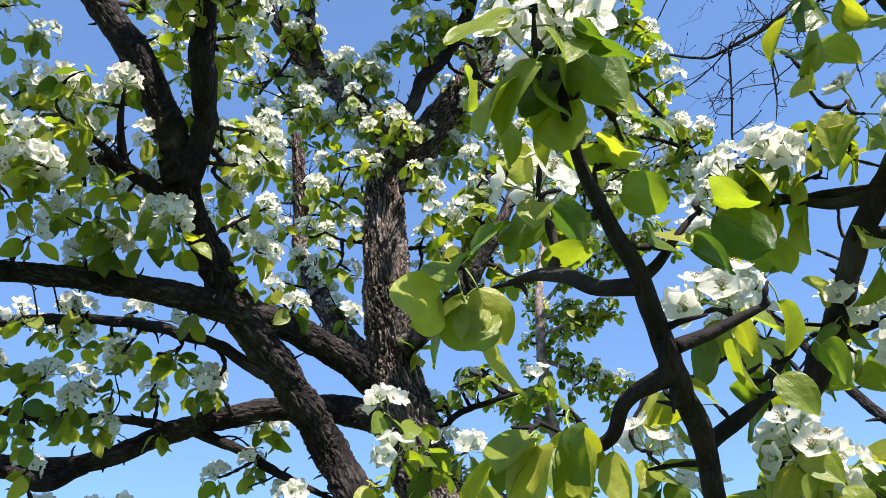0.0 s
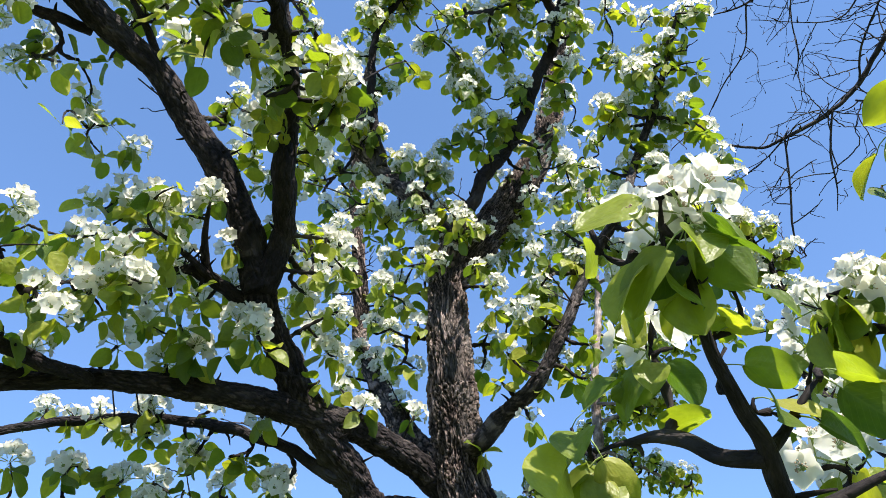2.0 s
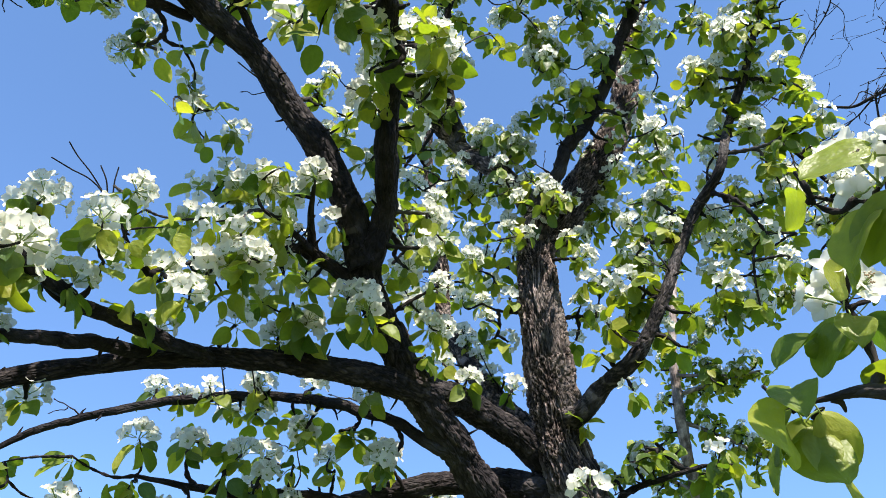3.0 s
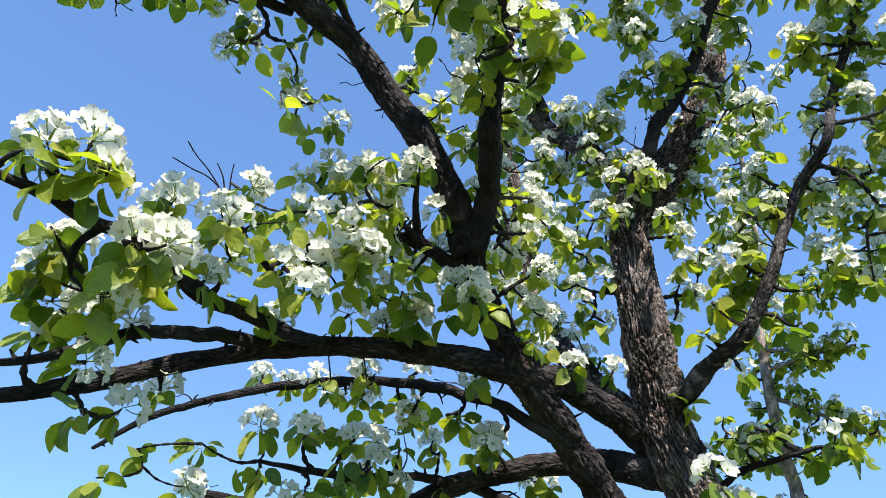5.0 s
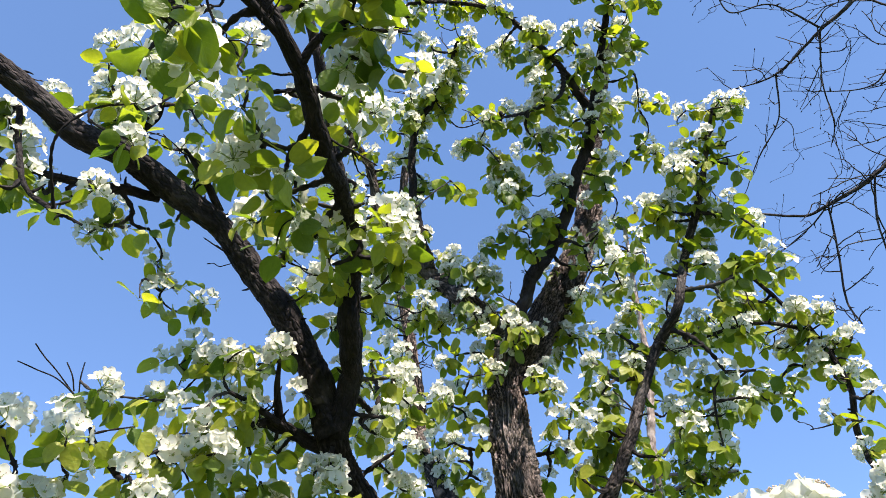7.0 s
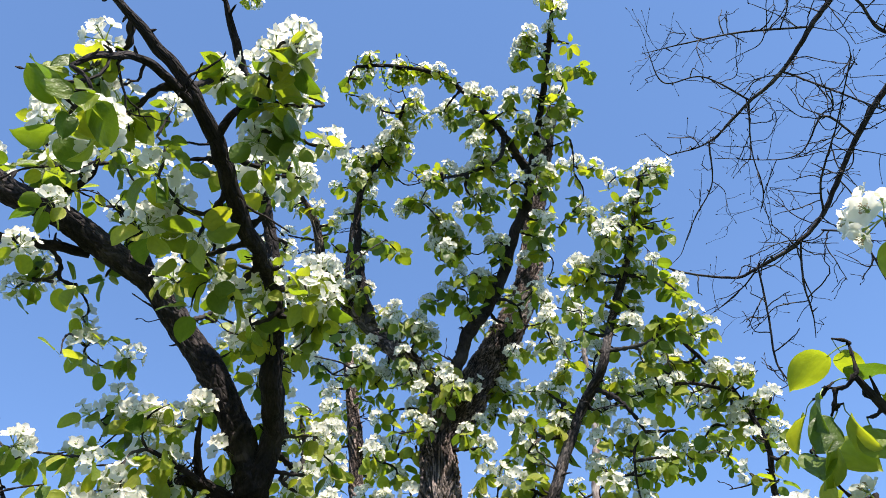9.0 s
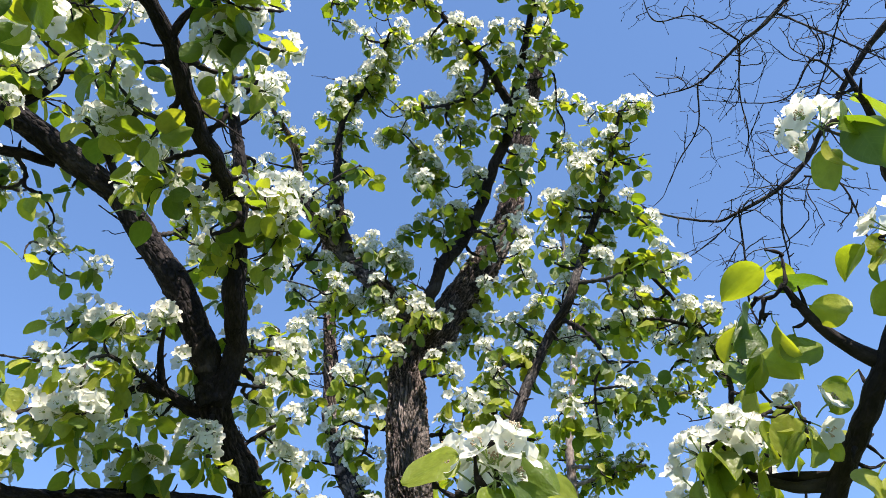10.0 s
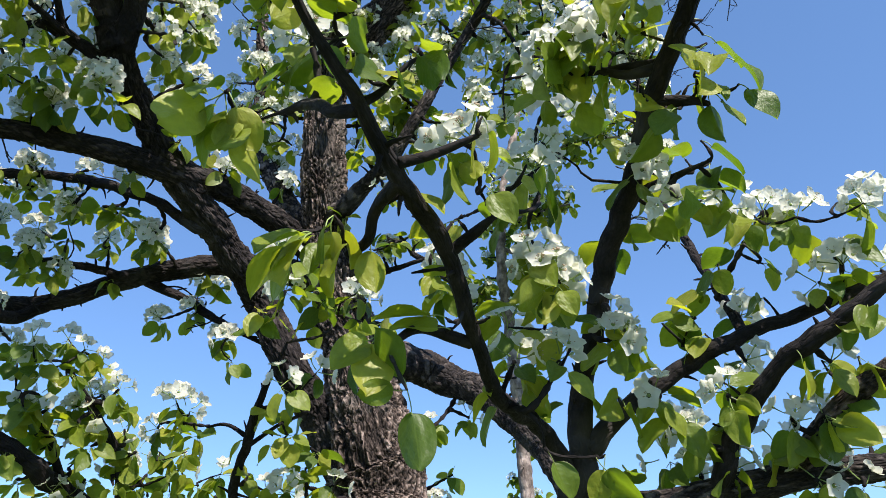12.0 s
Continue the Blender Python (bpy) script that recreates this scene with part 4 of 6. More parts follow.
pear.limb("branch", [
    (-0.045, 1.397, 1.992, 0.009), (0.004, 1.332, 2.02, 0.007), (0.049, 1.27, 2.033, 0.006), (0.097, 1.238, 2.036, 0.005),
    (0.154, 1.209, 2.041, 0.004), (0.183, 1.193, 2.036, 0.002),
], sides=10, rough=0.10)

pear.limb("branch", [
    (0.14, 1.218, 2.041, 0.004), (0.121, 1.222, 2.053, 0.006), (0.105, 1.22, 2.075, 0.005), (0.09, 1.214, 2.091, 0.003),
], sides=10, rough=0.10)

pear.limb("branch", [
    (0.068, 1.257, 2.03, 0.004), (0.056, 1.258, 2.062, 0.003), (0.041, 1.249, 2.082, 0.002),
], sides=10, rough=0.10)

# spurs on the low bough: place, 3 full blossom, 2 blossom and leaves, 1 leaves, 0 a leaf or two
for x, y, z, k in [
    (-0.703, 0.513, 2.135, 2), (-0.67, 0.375, 2.056, 2), (-0.683, 0.375, 2.043, 1), (-0.652, 0.623, 2.167, 1), (-0.595, 0.632, 2.187, 1),
    (-0.605, 0.732, 2.207, 3), (-0.603, 0.657, 2.129, 3), (-0.525, 0.697, 2.222, 2), (-0.522, 0.727, 2.193, 3), (-0.586, 0.737, 2.187, 3),
    (-0.667, 0.582, 2.062, 3), (-0.701, 0.488, 2.027, 3), (-0.694, 0.461, 1.968, 3), (-0.733, 0.543, 2.04, 1), (-0.689, 0.513, 2.037, 3),
    (-0.652, 0.689, 2.1, 1), (-0.618, 0.767, 2.151, 1), (-0.563, 0.758, 2.159, 1), (-0.476, 0.881, 2.169, 3), (-0.375, 0.834, 2.191, 3),
    (-0.357, 0.863, 2.155, 1), (-0.653, 0.764, 2.112, 3), (-0.716, 0.499, 1.961, 1), (-0.755, 0.534, 1.93, 2),
]:
    grow(pear, (x, y, z), k, 9, 4)

# spurs on the low bough: place, 3 full blossom, 2 blossom and leaves, 1 leaves, 0 a leaf or two
for x, y, z, k in [
    (-0.674, 0.538, 2.046, 1), (-0.533, 0.914, 2.174, 3), (-0.65, 0.599, 2.108, 2), (-0.686, 0.691, 2.286, 1), (-0.572, 0.696, 2.251, 2),
    (-0.547, 0.845, 2.23, 2), (-0.48, 0.824, 2.185, 1), (-0.797, 0.606, 1.909, 1), (-0.765, 0.629, 1.918, 2), (-0.792, 0.73, 1.995, 3),
    (-0.632, 0.55, 2.13, 2), (-0.65, 0.611, 2.241, 3), (-0.687, 0.508, 2.137, 3), (-0.684, 0.603, 2.193, 2), (-0.57, 0.717, 2.181, 3),
    (-0.563, 0.657, 2.09, 3), (-0.497, 0.685, 2.165, 3), (-0.619, 0.673, 2.172, 1), (-0.36, 0.813, 2.152, 3), (-0.656, 0.427, 2.01, 3),
    (-0.631, 0.447, 2.011, 3), (-0.663, 0.435, 1.984, 1), (-0.645, 0.736, 2.3, 2), (-0.578, 0.759, 2.374, 3),
]:
    grow(pear, (x, y, z), k, 9, 4)

# spurs on the low bough: place, 3 full blossom, 2 blossom and leaves, 1 leaves, 0 a leaf or two
for x, y, z, k in [
    (-0.65, 0.754, 2.392, 2), (-0.605, 0.76, 2.414, 2), (-0.498, 0.787, 2.382, 2), (-0.506, 0.79, 2.253, 2), (-0.421, 0.809, 2.329, 2),
]:
    grow(pear, (x, y, z), k, 9, 4)

# spurs on the left fork: place, 3 full blossom, 2 blossom and leaves, 1 leaves, 0 a leaf or two
for x, y, z, k in [
    (-0.516, 0.707, 2.341, 3), (-0.455, 0.783, 2.42, 3), (-0.471, 0.68, 2.337, 1), (-0.624, 0.768, 2.346, 1), (-0.659, 0.764, 2.33, 1),
    (-0.563, 0.782, 2.363, 3), (-0.478, 0.737, 2.333, 2), (-0.495, 0.737, 2.275, 2), (-0.574, 0.754, 2.243, 2), (-0.437, 0.882, 2.304, 3),
    (-0.468, 0.829, 2.243, 1), (-0.528, 0.721, 2.205, 3), (-0.531, 0.701, 2.171, 3), (-0.501, 0.714, 2.33, 3), (-0.437, 0.726, 2.356, 3),
    (-0.49, 0.807, 2.298, 3), (-0.486, 0.783, 2.209, 1), (-0.525, 0.813, 2.183, 2), (-0.518, 0.732, 2.148, 1), (-0.465, 0.856, 2.17, 3),
    (-0.524, 0.895, 2.171, 3), (-0.401, 0.847, 2.202, 3), (-0.418, 0.868, 2.165, 1), (-0.558, 0.806, 2.139, 2),
]:
    grow(pear, (x, y, z), k, 9, 4)

# spurs on the left fork: place, 3 full blossom, 2 blossom and leaves, 1 leaves, 0 a leaf or two
for x, y, z, k in [
    (-0.52, 0.722, 2.264, 2), (-0.466, 0.705, 2.265, 1), (-0.39, 0.965, 2.234, 1),
]:
    grow(pear, (x, y, z), k, 9, 4)

# spurs on the left limb: place, 3 full blossom, 2 blossom and leaves, 1 leaves, 0 a leaf or two
for x, y, z, k in [
    (-0.626, 0.337, 2.702, 3), (-0.589, 0.394, 2.727, 3), (-0.656, 0.372, 2.718, 1), (-0.65, 0.403, 2.741, 1), (-0.65, 0.421, 2.683, 3),
    (-0.616, 0.433, 2.66, 3), (-0.796, 0.382, 2.618, 3), (-0.805, 0.353, 2.586, 3), (-0.83, 0.327, 2.623, 2), (-0.719, 0.413, 2.56, 3),
    (-0.747, 0.383, 2.528, 3), (-0.723, 0.456, 2.565, 1), (-0.696, 0.45, 2.58, 1), (-0.63, 0.57, 2.522, 1), (-0.64, 0.628, 2.501, 2),
    (-0.635, 0.658, 2.462, 3), (-0.62, 0.588, 2.388, 1), (-0.596, 0.658, 2.468, 1), (-0.642, 0.722, 2.472, 1), (-0.599, 0.562, 2.699, 3),
    (-0.518, 0.559, 2.653, 3), (-0.55, 0.591, 2.66, 1), (-0.474, 0.564, 2.611, 1), (-0.868, 0.324, 2.629, 2),
]:
    grow(pear, (x, y, z), k, 8, 3, behind=True)

# spurs on the left limb: place, 3 full blossom, 2 blossom and leaves, 1 leaves, 0 a leaf or two
for x, y, z, k in [
    (-0.841, 0.389, 2.459, 1), (-0.812, 0.428, 2.511, 1), (-0.77, 0.421, 2.48, 1), (-0.711, 0.286, 2.665, 1), (-0.741, 0.295, 2.656, 2),
    (-0.567, 0.491, 2.73, 2), (-0.542, 0.495, 2.764, 2), (-0.82, 0.348, 2.494, 2),
]:
    grow(pear, (x, y, z), k, 8, 3, behind=True)

# spurs on the low left limb: place, 3 full blossom, 2 blossom and leaves, 1 leaves, 0 a leaf or two
for x, y, z, k in [
    (-0.722, 0.906, 2.013, 3), (-0.698, 0.879, 1.937, 1), (-0.684, 0.997, 2.062, 1), (-0.61, 1.136, 2.077, 3), (-0.577, 1.139, 2.055, 1),
    (-0.627, 1.079, 2.188, 3), (-0.63, 1.138, 2.148, 1), (-0.461, 1.078, 2.089, 1), (-0.44, 1.099, 2.087, 1), (-0.393, 1.15, 2.069, 3),
    (-0.313, 1.342, 2.041, 3), (-0.785, 0.854, 1.967, 1), (-0.896, 0.858, 1.967, 1), (-0.901, 0.795, 1.901, 1), (-0.836, 0.92, 1.927, 3),
    (-0.664, 0.978, 1.938, 1), (-0.657, 1.091, 1.989, 1), (-0.557, 1.115, 2.142, 1), (-0.679, 0.94, 1.908, 2), (-0.714, 0.886, 1.899, 1),
    (-0.605, 1.02, 2.031, 3), (-0.615, 0.994, 1.987, 1), (-0.607, 1.098, 2.003, 1), (-0.57, 1.177, 2.076, 1),
]:
    grow(pear, (x, y, z), k, 9, 4)

# spurs on the low left limb: place, 3 full blossom, 2 blossom and leaves, 1 leaves, 0 a leaf or two
for x, y, z, k in [
    (-0.526, 1.088, 2.1, 3), (-0.537, 1.129, 2.15, 1), (-0.615, 1.056, 1.94, 1), (-0.662, 1.071, 1.958, 1), (-0.449, 1.129, 2.105, 1),
    (-0.413, 1.215, 2.095, 3), (-0.336, 1.31, 2.046, 3), (-0.338, 1.281, 1.965, 2), (-0.59, 1.166, 2.01, 1), (-0.716, 1.088, 2.184, 2),
    (-0.672, 1.13, 2.171, 1), (-0.627, 1.102, 2.199, 3), (-0.656, 1.01, 2.044, 1), (-0.674, 1.163, 1.936, 2), (-0.569, 1.166, 1.998, 2),
    (-0.501, 1.209, 2.075, 1), (-0.433, 1.223, 2.077, 1), (-0.576, 1.173, 2.015, 1), (-0.393, 1.116, 2.043, 2), (-0.587, 1.087, 2.018, 3),
    (-0.533, 1.127, 2.114, 1), (-0.628, 1.115, 2.161, 3), (-0.504, 1.259, 2.03, 1), (-0.252, 1.26, 1.891, 3),
]:
    grow(pear, (x, y, z), k, 9, 4)

# spurs on the low left limb: place, 3 full blossom, 2 blossom and leaves, 1 leaves, 0 a leaf or two
for x, y, z, k in [
    (-0.241, 1.278, 1.851, 1), (-0.342, 1.298, 1.956, 1),
]:
    grow(pear, (x, y, z), k, 9, 4)

# spurs on the middle: place, 3 full blossom, 2 blossom and leaves, 1 leaves, 0 a leaf or two
for x, y, z, k in [
    (-0.27, 0.951, 2.287, 3), (-0.228, 1.22, 2.561, 3), (-0.283, 0.825, 2.274, 2), (-0.279, 1.46, 2.523, 3), (-0.323, 1.49, 2.565, 3),
    (-0.211, 1.207, 2.424, 3), (-0.207, 1.253, 2.354, 3), (-0.311, 0.887, 2.28, 3), (-0.217, 1.203, 2.514, 1), (-0.273, 0.832, 2.353, 2),
    (-0.179, 1.356, 2.328, 1), (-0.294, 1.427, 2.409, 1), (-0.346, 0.987, 2.505, 2), (-0.351, 1.024, 2.463, 2), (-0.151, 1.204, 2.43, 2),
    (-0.251, 1.201, 2.439, 2), (-0.314, 0.977, 2.262, 3), (-0.181, 1.248, 2.528, 1), (-0.25, 0.872, 2.321, 2), (-0.241, 1.453, 2.434, 3),
    (-0.159, 1.22, 2.224, 2), (-0.298, 0.987, 2.173, 1), (-0.4, 1.183, 3.06, 2), (-0.428, 1.235, 2.927, 2),
]:
    grow(pear, (x, y, z), k, 9, 4, 0.84)

# spurs on the middle: place, 3 full blossom, 2 blossom and leaves, 1 leaves, 0 a leaf or two
for x, y, z, k in [
    (-0.374, 1.179, 2.943, 2), (-0.323, 0.825, 2.626, 2), (-0.329, 0.864, 2.595, 2), (-0.314, 1.191, 3.063, 3), (-0.251, 1.171, 3.032, 3),
    (-0.278, 1.172, 2.992, 3), (-0.306, 1.2, 2.909, 3), (-0.19, 1.179, 2.887, 3), (-0.102, 1.113, 2.805, 3), (-0.154, 1.107, 2.841, 2),
    (-0.36, 1.228, 2.813, 2), (-0.289, 1.226, 2.787, 3), (-0.245, 1.209, 2.766, 3), (-0.163, 1.194, 2.764, 2), (-0.407, 1.478, 2.941, 2),
    (-0.366, 1.532, 2.901, 2), (-0.223, 1.147, 2.5, 3), (-0.222, 1.243, 2.742, 1), (-0.277, 1.252, 2.736, 1), (-0.268, 0.839, 2.349, 2),
    (-0.253, 0.871, 2.304, 1), (-0.419, 1.525, 2.775, 3), (-0.364, 1.048, 2.405, 3), (-0.347, 1.083, 2.369, 3),
]:
    grow(pear, (x, y, z), k, 9, 4, 0.84)

# spurs on the middle: place, 3 full blossom, 2 blossom and leaves, 1 leaves, 0 a leaf or two
for x, y, z, k in [
    (-0.396, 1.057, 2.38, 3), (-0.37, 1.479, 2.659, 3), (-0.295, 1.549, 2.688, 3), (-0.326, 1.525, 2.769, 1), (-0.29, 0.984, 2.228, 3),
    (-0.274, 1, 2.227, 3), (-0.307, 1.493, 2.523, 3), (-0.348, 1.441, 2.458, 2), (-0.269, 1.445, 2.472, 3), (-0.205, 1.395, 2.358, 2),
    (-0.236, 1.074, 2.168, 3), (-0.279, 1.076, 2.207, 2), (-0.137, 1.216, 2.656, 3), (-0.086, 1.222, 2.667, 3), (-0.157, 1.173, 2.567, 1),
    (-0.292, 1.521, 2.724, 2), (-0.187, 1.232, 2.489, 2), (-0.136, 1.213, 2.551, 2), (0.03, 1.24, 2.39, 3), (0.03, 1.292, 2.66, 2),
    (0.075, 1.264, 2.723, 2), (0.013, 1.226, 2.535, 2), (0.047, 1.215, 2.461, 2), (-0.02, 1.27, 2.355, 2),
]:
    grow(pear, (x, y, z), k, 9, 4, 0.84)

# spurs on the middle: place, 3 full blossom, 2 blossom and leaves, 1 leaves, 0 a leaf or two
for x, y, z, k in [
    (0.087, 1.241, 2.51, 2), (-0.004, 1.214, 2.403, 2), (-0.162, 1.25, 2.351, 2), (-0.203, 1.199, 2.376, 2),
]:
    grow(pear, (x, y, z), k, 9, 4, 0.84)

# spurs on the trunk crown: place, 3 full blossom, 2 blossom and leaves, 1 leaves, 0 a leaf or two
for x, y, z, k in [
    (-0.216, 1.215, 2.758, 3), (-0.162, 1.245, 2.768, 3), (-0.11, 1.2, 2.595, 3), (-0.061, 1.194, 2.642, 3), (-0.196, 1.212, 2.651, 1),
    (-0.086, 1.132, 2.814, 3), (-0.189, 1.193, 2.931, 3), (-0.271, 1.18, 3.008, 3), (-0.299, 1.164, 3.029, 3), (-0.075, 1.236, 2.475, 0),
    (-0.138, 1.139, 2.831, 2), (-0.237, 1.21, 2.864, 2), (-0.116, 1.213, 2.807, 2), (0.022, 1.287, 2.723, 2), (0.075, 1.284, 2.807, 3),
    (-0.022, 1.239, 2.599, 1), (-0.249, 1.257, 2.717, 1), (-0.287, 1.244, 2.787, 2), (0.015, 1.221, 2.595, 2), (0.089, 1.281, 2.726, 2),
    (0.114, 1.248, 2.804, 2), (-0.31, 1.244, 2.977, 1),
]:
    grow(pear, (x, y, z), k, 10, 5, 0.9)

# spurs on the right branch: place, 3 full blossom, 2 blossom and leaves, 1 leaves, 0 a leaf or two
for x, y, z, k in [
    (0.08, 1.076, 2.364, 3), (0.138, 1.132, 2.365, 1), (0.025, 1.091, 2.277, 1), (0.013, 1.151, 2.249, 1), (0.079, 1.128, 2.335, 1),
    (0.145, 1.094, 2.825, 2), (0.201, 1.058, 2.752, 3), (0.208, 1.101, 2.709, 3), (0.171, 1.107, 2.584, 3), (0.132, 1.184, 2.646, 2),
    (0.205, 1.101, 2.541, 1), (0.132, 1.114, 2.502, 1), (0.179, 1.082, 2.483, 3), (0.303, 0.978, 2.84, 2), (0.289, 0.982, 2.781, 1),
    (0.393, 0.967, 2.885, 1), (0.472, 0.988, 2.759, 1), (0.398, 0.957, 2.581, 1), (0.367, 1.004, 2.576, 1), (0.343, 1.052, 2.425, 3),
    (0.405, 1.103, 2.454, 1), (0.309, 1.107, 2.301, 3), (0.257, 1.096, 2.37, 2), (0.297, 1.109, 2.431, 1),
]:
    grow(pear, (x, y, z), k, 7, 6, 0.88)

# spurs on the right branch: place, 3 full blossom, 2 blossom and leaves, 1 leaves, 0 a leaf or two
for x, y, z, k in [
    (0.327, 1.056, 2.542, 1), (0.109, 1.109, 2.442, 2), (0.056, 1.128, 2.379, 2), (0.147, 1.117, 2.233, 1), (0.016, 1.201, 2.453, 2),
    (0.263, 1.06, 2.819, 2), (-0.029, 1.238, 2.15, 1), (0.06, 1.158, 2.171, 2), (0.186, 1.096, 2.288, 1), (0.084, 1.158, 2.24, 2),
    (0.1, 1.2, 2.533, 2), (0.013, 1.179, 2.678, 2), (0.46, 0.872, 3.01, 3), (0.506, 0.844, 2.979, 3), (0.412, 0.867, 3.016, 3),
    (0.491, 0.889, 2.983, 1), (0.422, 0.902, 2.953, 1), (0.35, 0.905, 2.873, 3), (0.345, 0.955, 2.875, 1), (0.275, 0.944, 2.802, 3),
    (0.27, 1.001, 2.809, 1), (0.469, 0.938, 2.927, 1), (0.488, 0.915, 2.854, 1), (0.499, 1.003, 2.766, 3),
]:
    grow(pear, (x, y, z), k, 7, 6, 0.88)

# spurs on the right branch: place, 3 full blossom, 2 blossom and leaves, 1 leaves, 0 a leaf or two
for x, y, z, k in [
    (0.475, 0.95, 2.699, 1), (0.348, 1.022, 2.816, 2), (0.329, 0.982, 2.726, 1), (0.441, 0.998, 2.809, 1), (0.434, 1.006, 2.646, 1),
    (0.418, 1.017, 2.659, 1), (0.46, 0.99, 2.635, 1), (0.366, 0.99, 2.552, 1), (0.393, 1.035, 2.513, 3), (0.409, 1.036, 2.497, 1),
    (0.363, 1.053, 2.358, 3), (0.336, 1.105, 2.369, 3), (0.256, 1.079, 2.327, 3), (0.271, 1.136, 2.315, 1), (0.228, 1.074, 2.304, 1),
    (0.199, 1.139, 2.531, 2), (0.136, 1.171, 2.503, 2), (0.115, 1.114, 2.377, 1), (0.157, 1.148, 2.359, 1), (0.088, 1.127, 2.35, 3),
    (0.118, 1.143, 2.336, 1), (0.071, 1.173, 2.314, 3), (0.186, 1.163, 2.262, 1), (0.126, 1.126, 2.421, 3),
]:
    grow(pear, (x, y, z), k, 7, 6, 0.88)

# spurs on the tall limb: place, 3 full blossom, 2 blossom and leaves, 1 leaves, 0 a leaf or two
for x, y, z, k in [
    (-0.039, 0.91, 3.146, 3), (-0.008, 0.965, 3.188, 3), (-0.073, 0.962, 3.128, 2), (0.036, 0.959, 3.194, 3), (-0.118, 0.971, 3.116, 3),
    (-0.001, 1.041, 3.05, 3), (0.132, 0.874, 3.326, 2), (0.12, 0.909, 3.176, 3), (0.011, 1.073, 3.04, 3), (0.067, 0.957, 3.112, 2),
    (0.116, 0.996, 3.152, 1), (0.063, 1.074, 2.926, 3), (0.075, 1.104, 2.914, 1), (-0.026, 1.038, 2.966, 1), (-0.005, 1.114, 2.94, 1),
    (0.207, 0.853, 3.27, 1), (0.278, 0.864, 3.267, 3), (0.304, 0.84, 3.327, 1), (0.322, 0.887, 3.213, 1), (0.34, 0.873, 3.29, 3),
    (0.338, 0.944, 3.145, 1), (0.234, 1.044, 3.092, 3), (0.212, 1.061, 3.05, 1), (0.348, 1.02, 3.104, 2),
]:
    grow(pear, (x, y, z), k, 8, 6, 0.86)

# spurs on the tall limb: place, 3 full blossom, 2 blossom and leaves, 1 leaves, 0 a leaf or two
for x, y, z, k in [
    (0.295, 1.027, 3.057, 1), (0.264, 0.964, 3.12, 1), (0.356, 1.005, 3.038, 3), (0.235, 1.096, 3.02, 2), (0.235, 1.13, 2.95, 2),
    (0.233, 1.294, 3.032, 3), (0.072, 1.005, 3.058, 2), (0.113, 1.05, 2.973, 1), (-0.036, 0.999, 3.097, 2), (0.206, 1.271, 2.911, 3),
    (0.313, 1.302, 2.982, 3), (0.315, 1.266, 2.887, 1), (0.257, 1.304, 2.872, 1), (0.256, 1.25, 2.77, 1), (0.191, 1.36, 2.757, 2),
    (0.233, 1.308, 2.712, 3), (0.106, 1.268, 2.772, 2), (0.107, 1.275, 2.706, 2), (0.064, 1.314, 2.69, 1), (0.163, 1.275, 2.843, 2),
    (0.074, 1.245, 2.91, 2), (0.018, 1.152, 2.912, 1), (0.125, 1.304, 2.657, 1), (0.251, 0.71, 3.439, 3),
]:
    grow(pear, (x, y, z), k, 8, 6, 0.86)

# spurs on the tall limb: place, 3 full blossom, 2 blossom and leaves, 1 leaves, 0 a leaf or two
for x, y, z, k in [
    (0.268, 0.684, 3.447, 3), (0.404, 0.765, 3.346, 1), (0.375, 0.726, 3.439, 1), (0.317, 0.782, 3.278, 3), (0.329, 0.843, 3.262, 3),
    (0.209, 0.891, 3.28, 2), (0.187, 0.853, 3.34, 3), (0.205, 0.81, 3.351, 2), (0.369, 0.732, 3.323, 1), (0.226, 0.718, 3.363, 2),
    (0.313, 0.754, 3.348, 2), (0.158, 0.92, 3.251, 2),
]:
    grow(pear, (x, y, z), k, 8, 6, 0.86)

# spurs on the thin upper branch: place, 3 full blossom, 2 blossom and leaves, 1 leaves, 0 a leaf or two
for x, y, z, k in [
    (-0.172, 0.727, 3.481, 3), (-0.096, 0.751, 3.474, 3), (-0.02, 0.782, 3.48, 3), (0.042, 0.775, 3.422, 2), (0.101, 0.799, 3.387, 2),
    (-0.239, 0.768, 3.383, 1), (-0.171, 0.909, 3.544, 2), (-0.131, 0.988, 3.501, 2), (-0.206, 1.022, 3.445, 2), (-0.271, 1.011, 3.385, 2),
    (-0.296, 1.056, 3.351, 1), (-0.229, 1.07, 3.289, 2), (-0.161, 1.064, 3.407, 1), (-0.024, 1.067, 3.383, 1), (-0.092, 1.069, 3.415, 1),
    (-0.069, 0.917, 3.534, 3), (0.016, 0.856, 3.382, 3), (0.088, 0.909, 3.334, 2), (-0.108, 0.951, 3.501, 2), (-0.037, 0.924, 3.474, 2),
    (-0.187, 0.733, 3.4, 2), (-0.196, 1.074, 3.261, 1), (-0.245, 0.966, 3.373, 2), (-0.104, 1.035, 3.473, 2),
]:
    grow(pear, (x, y, z), k, 8, 6, 0.8)

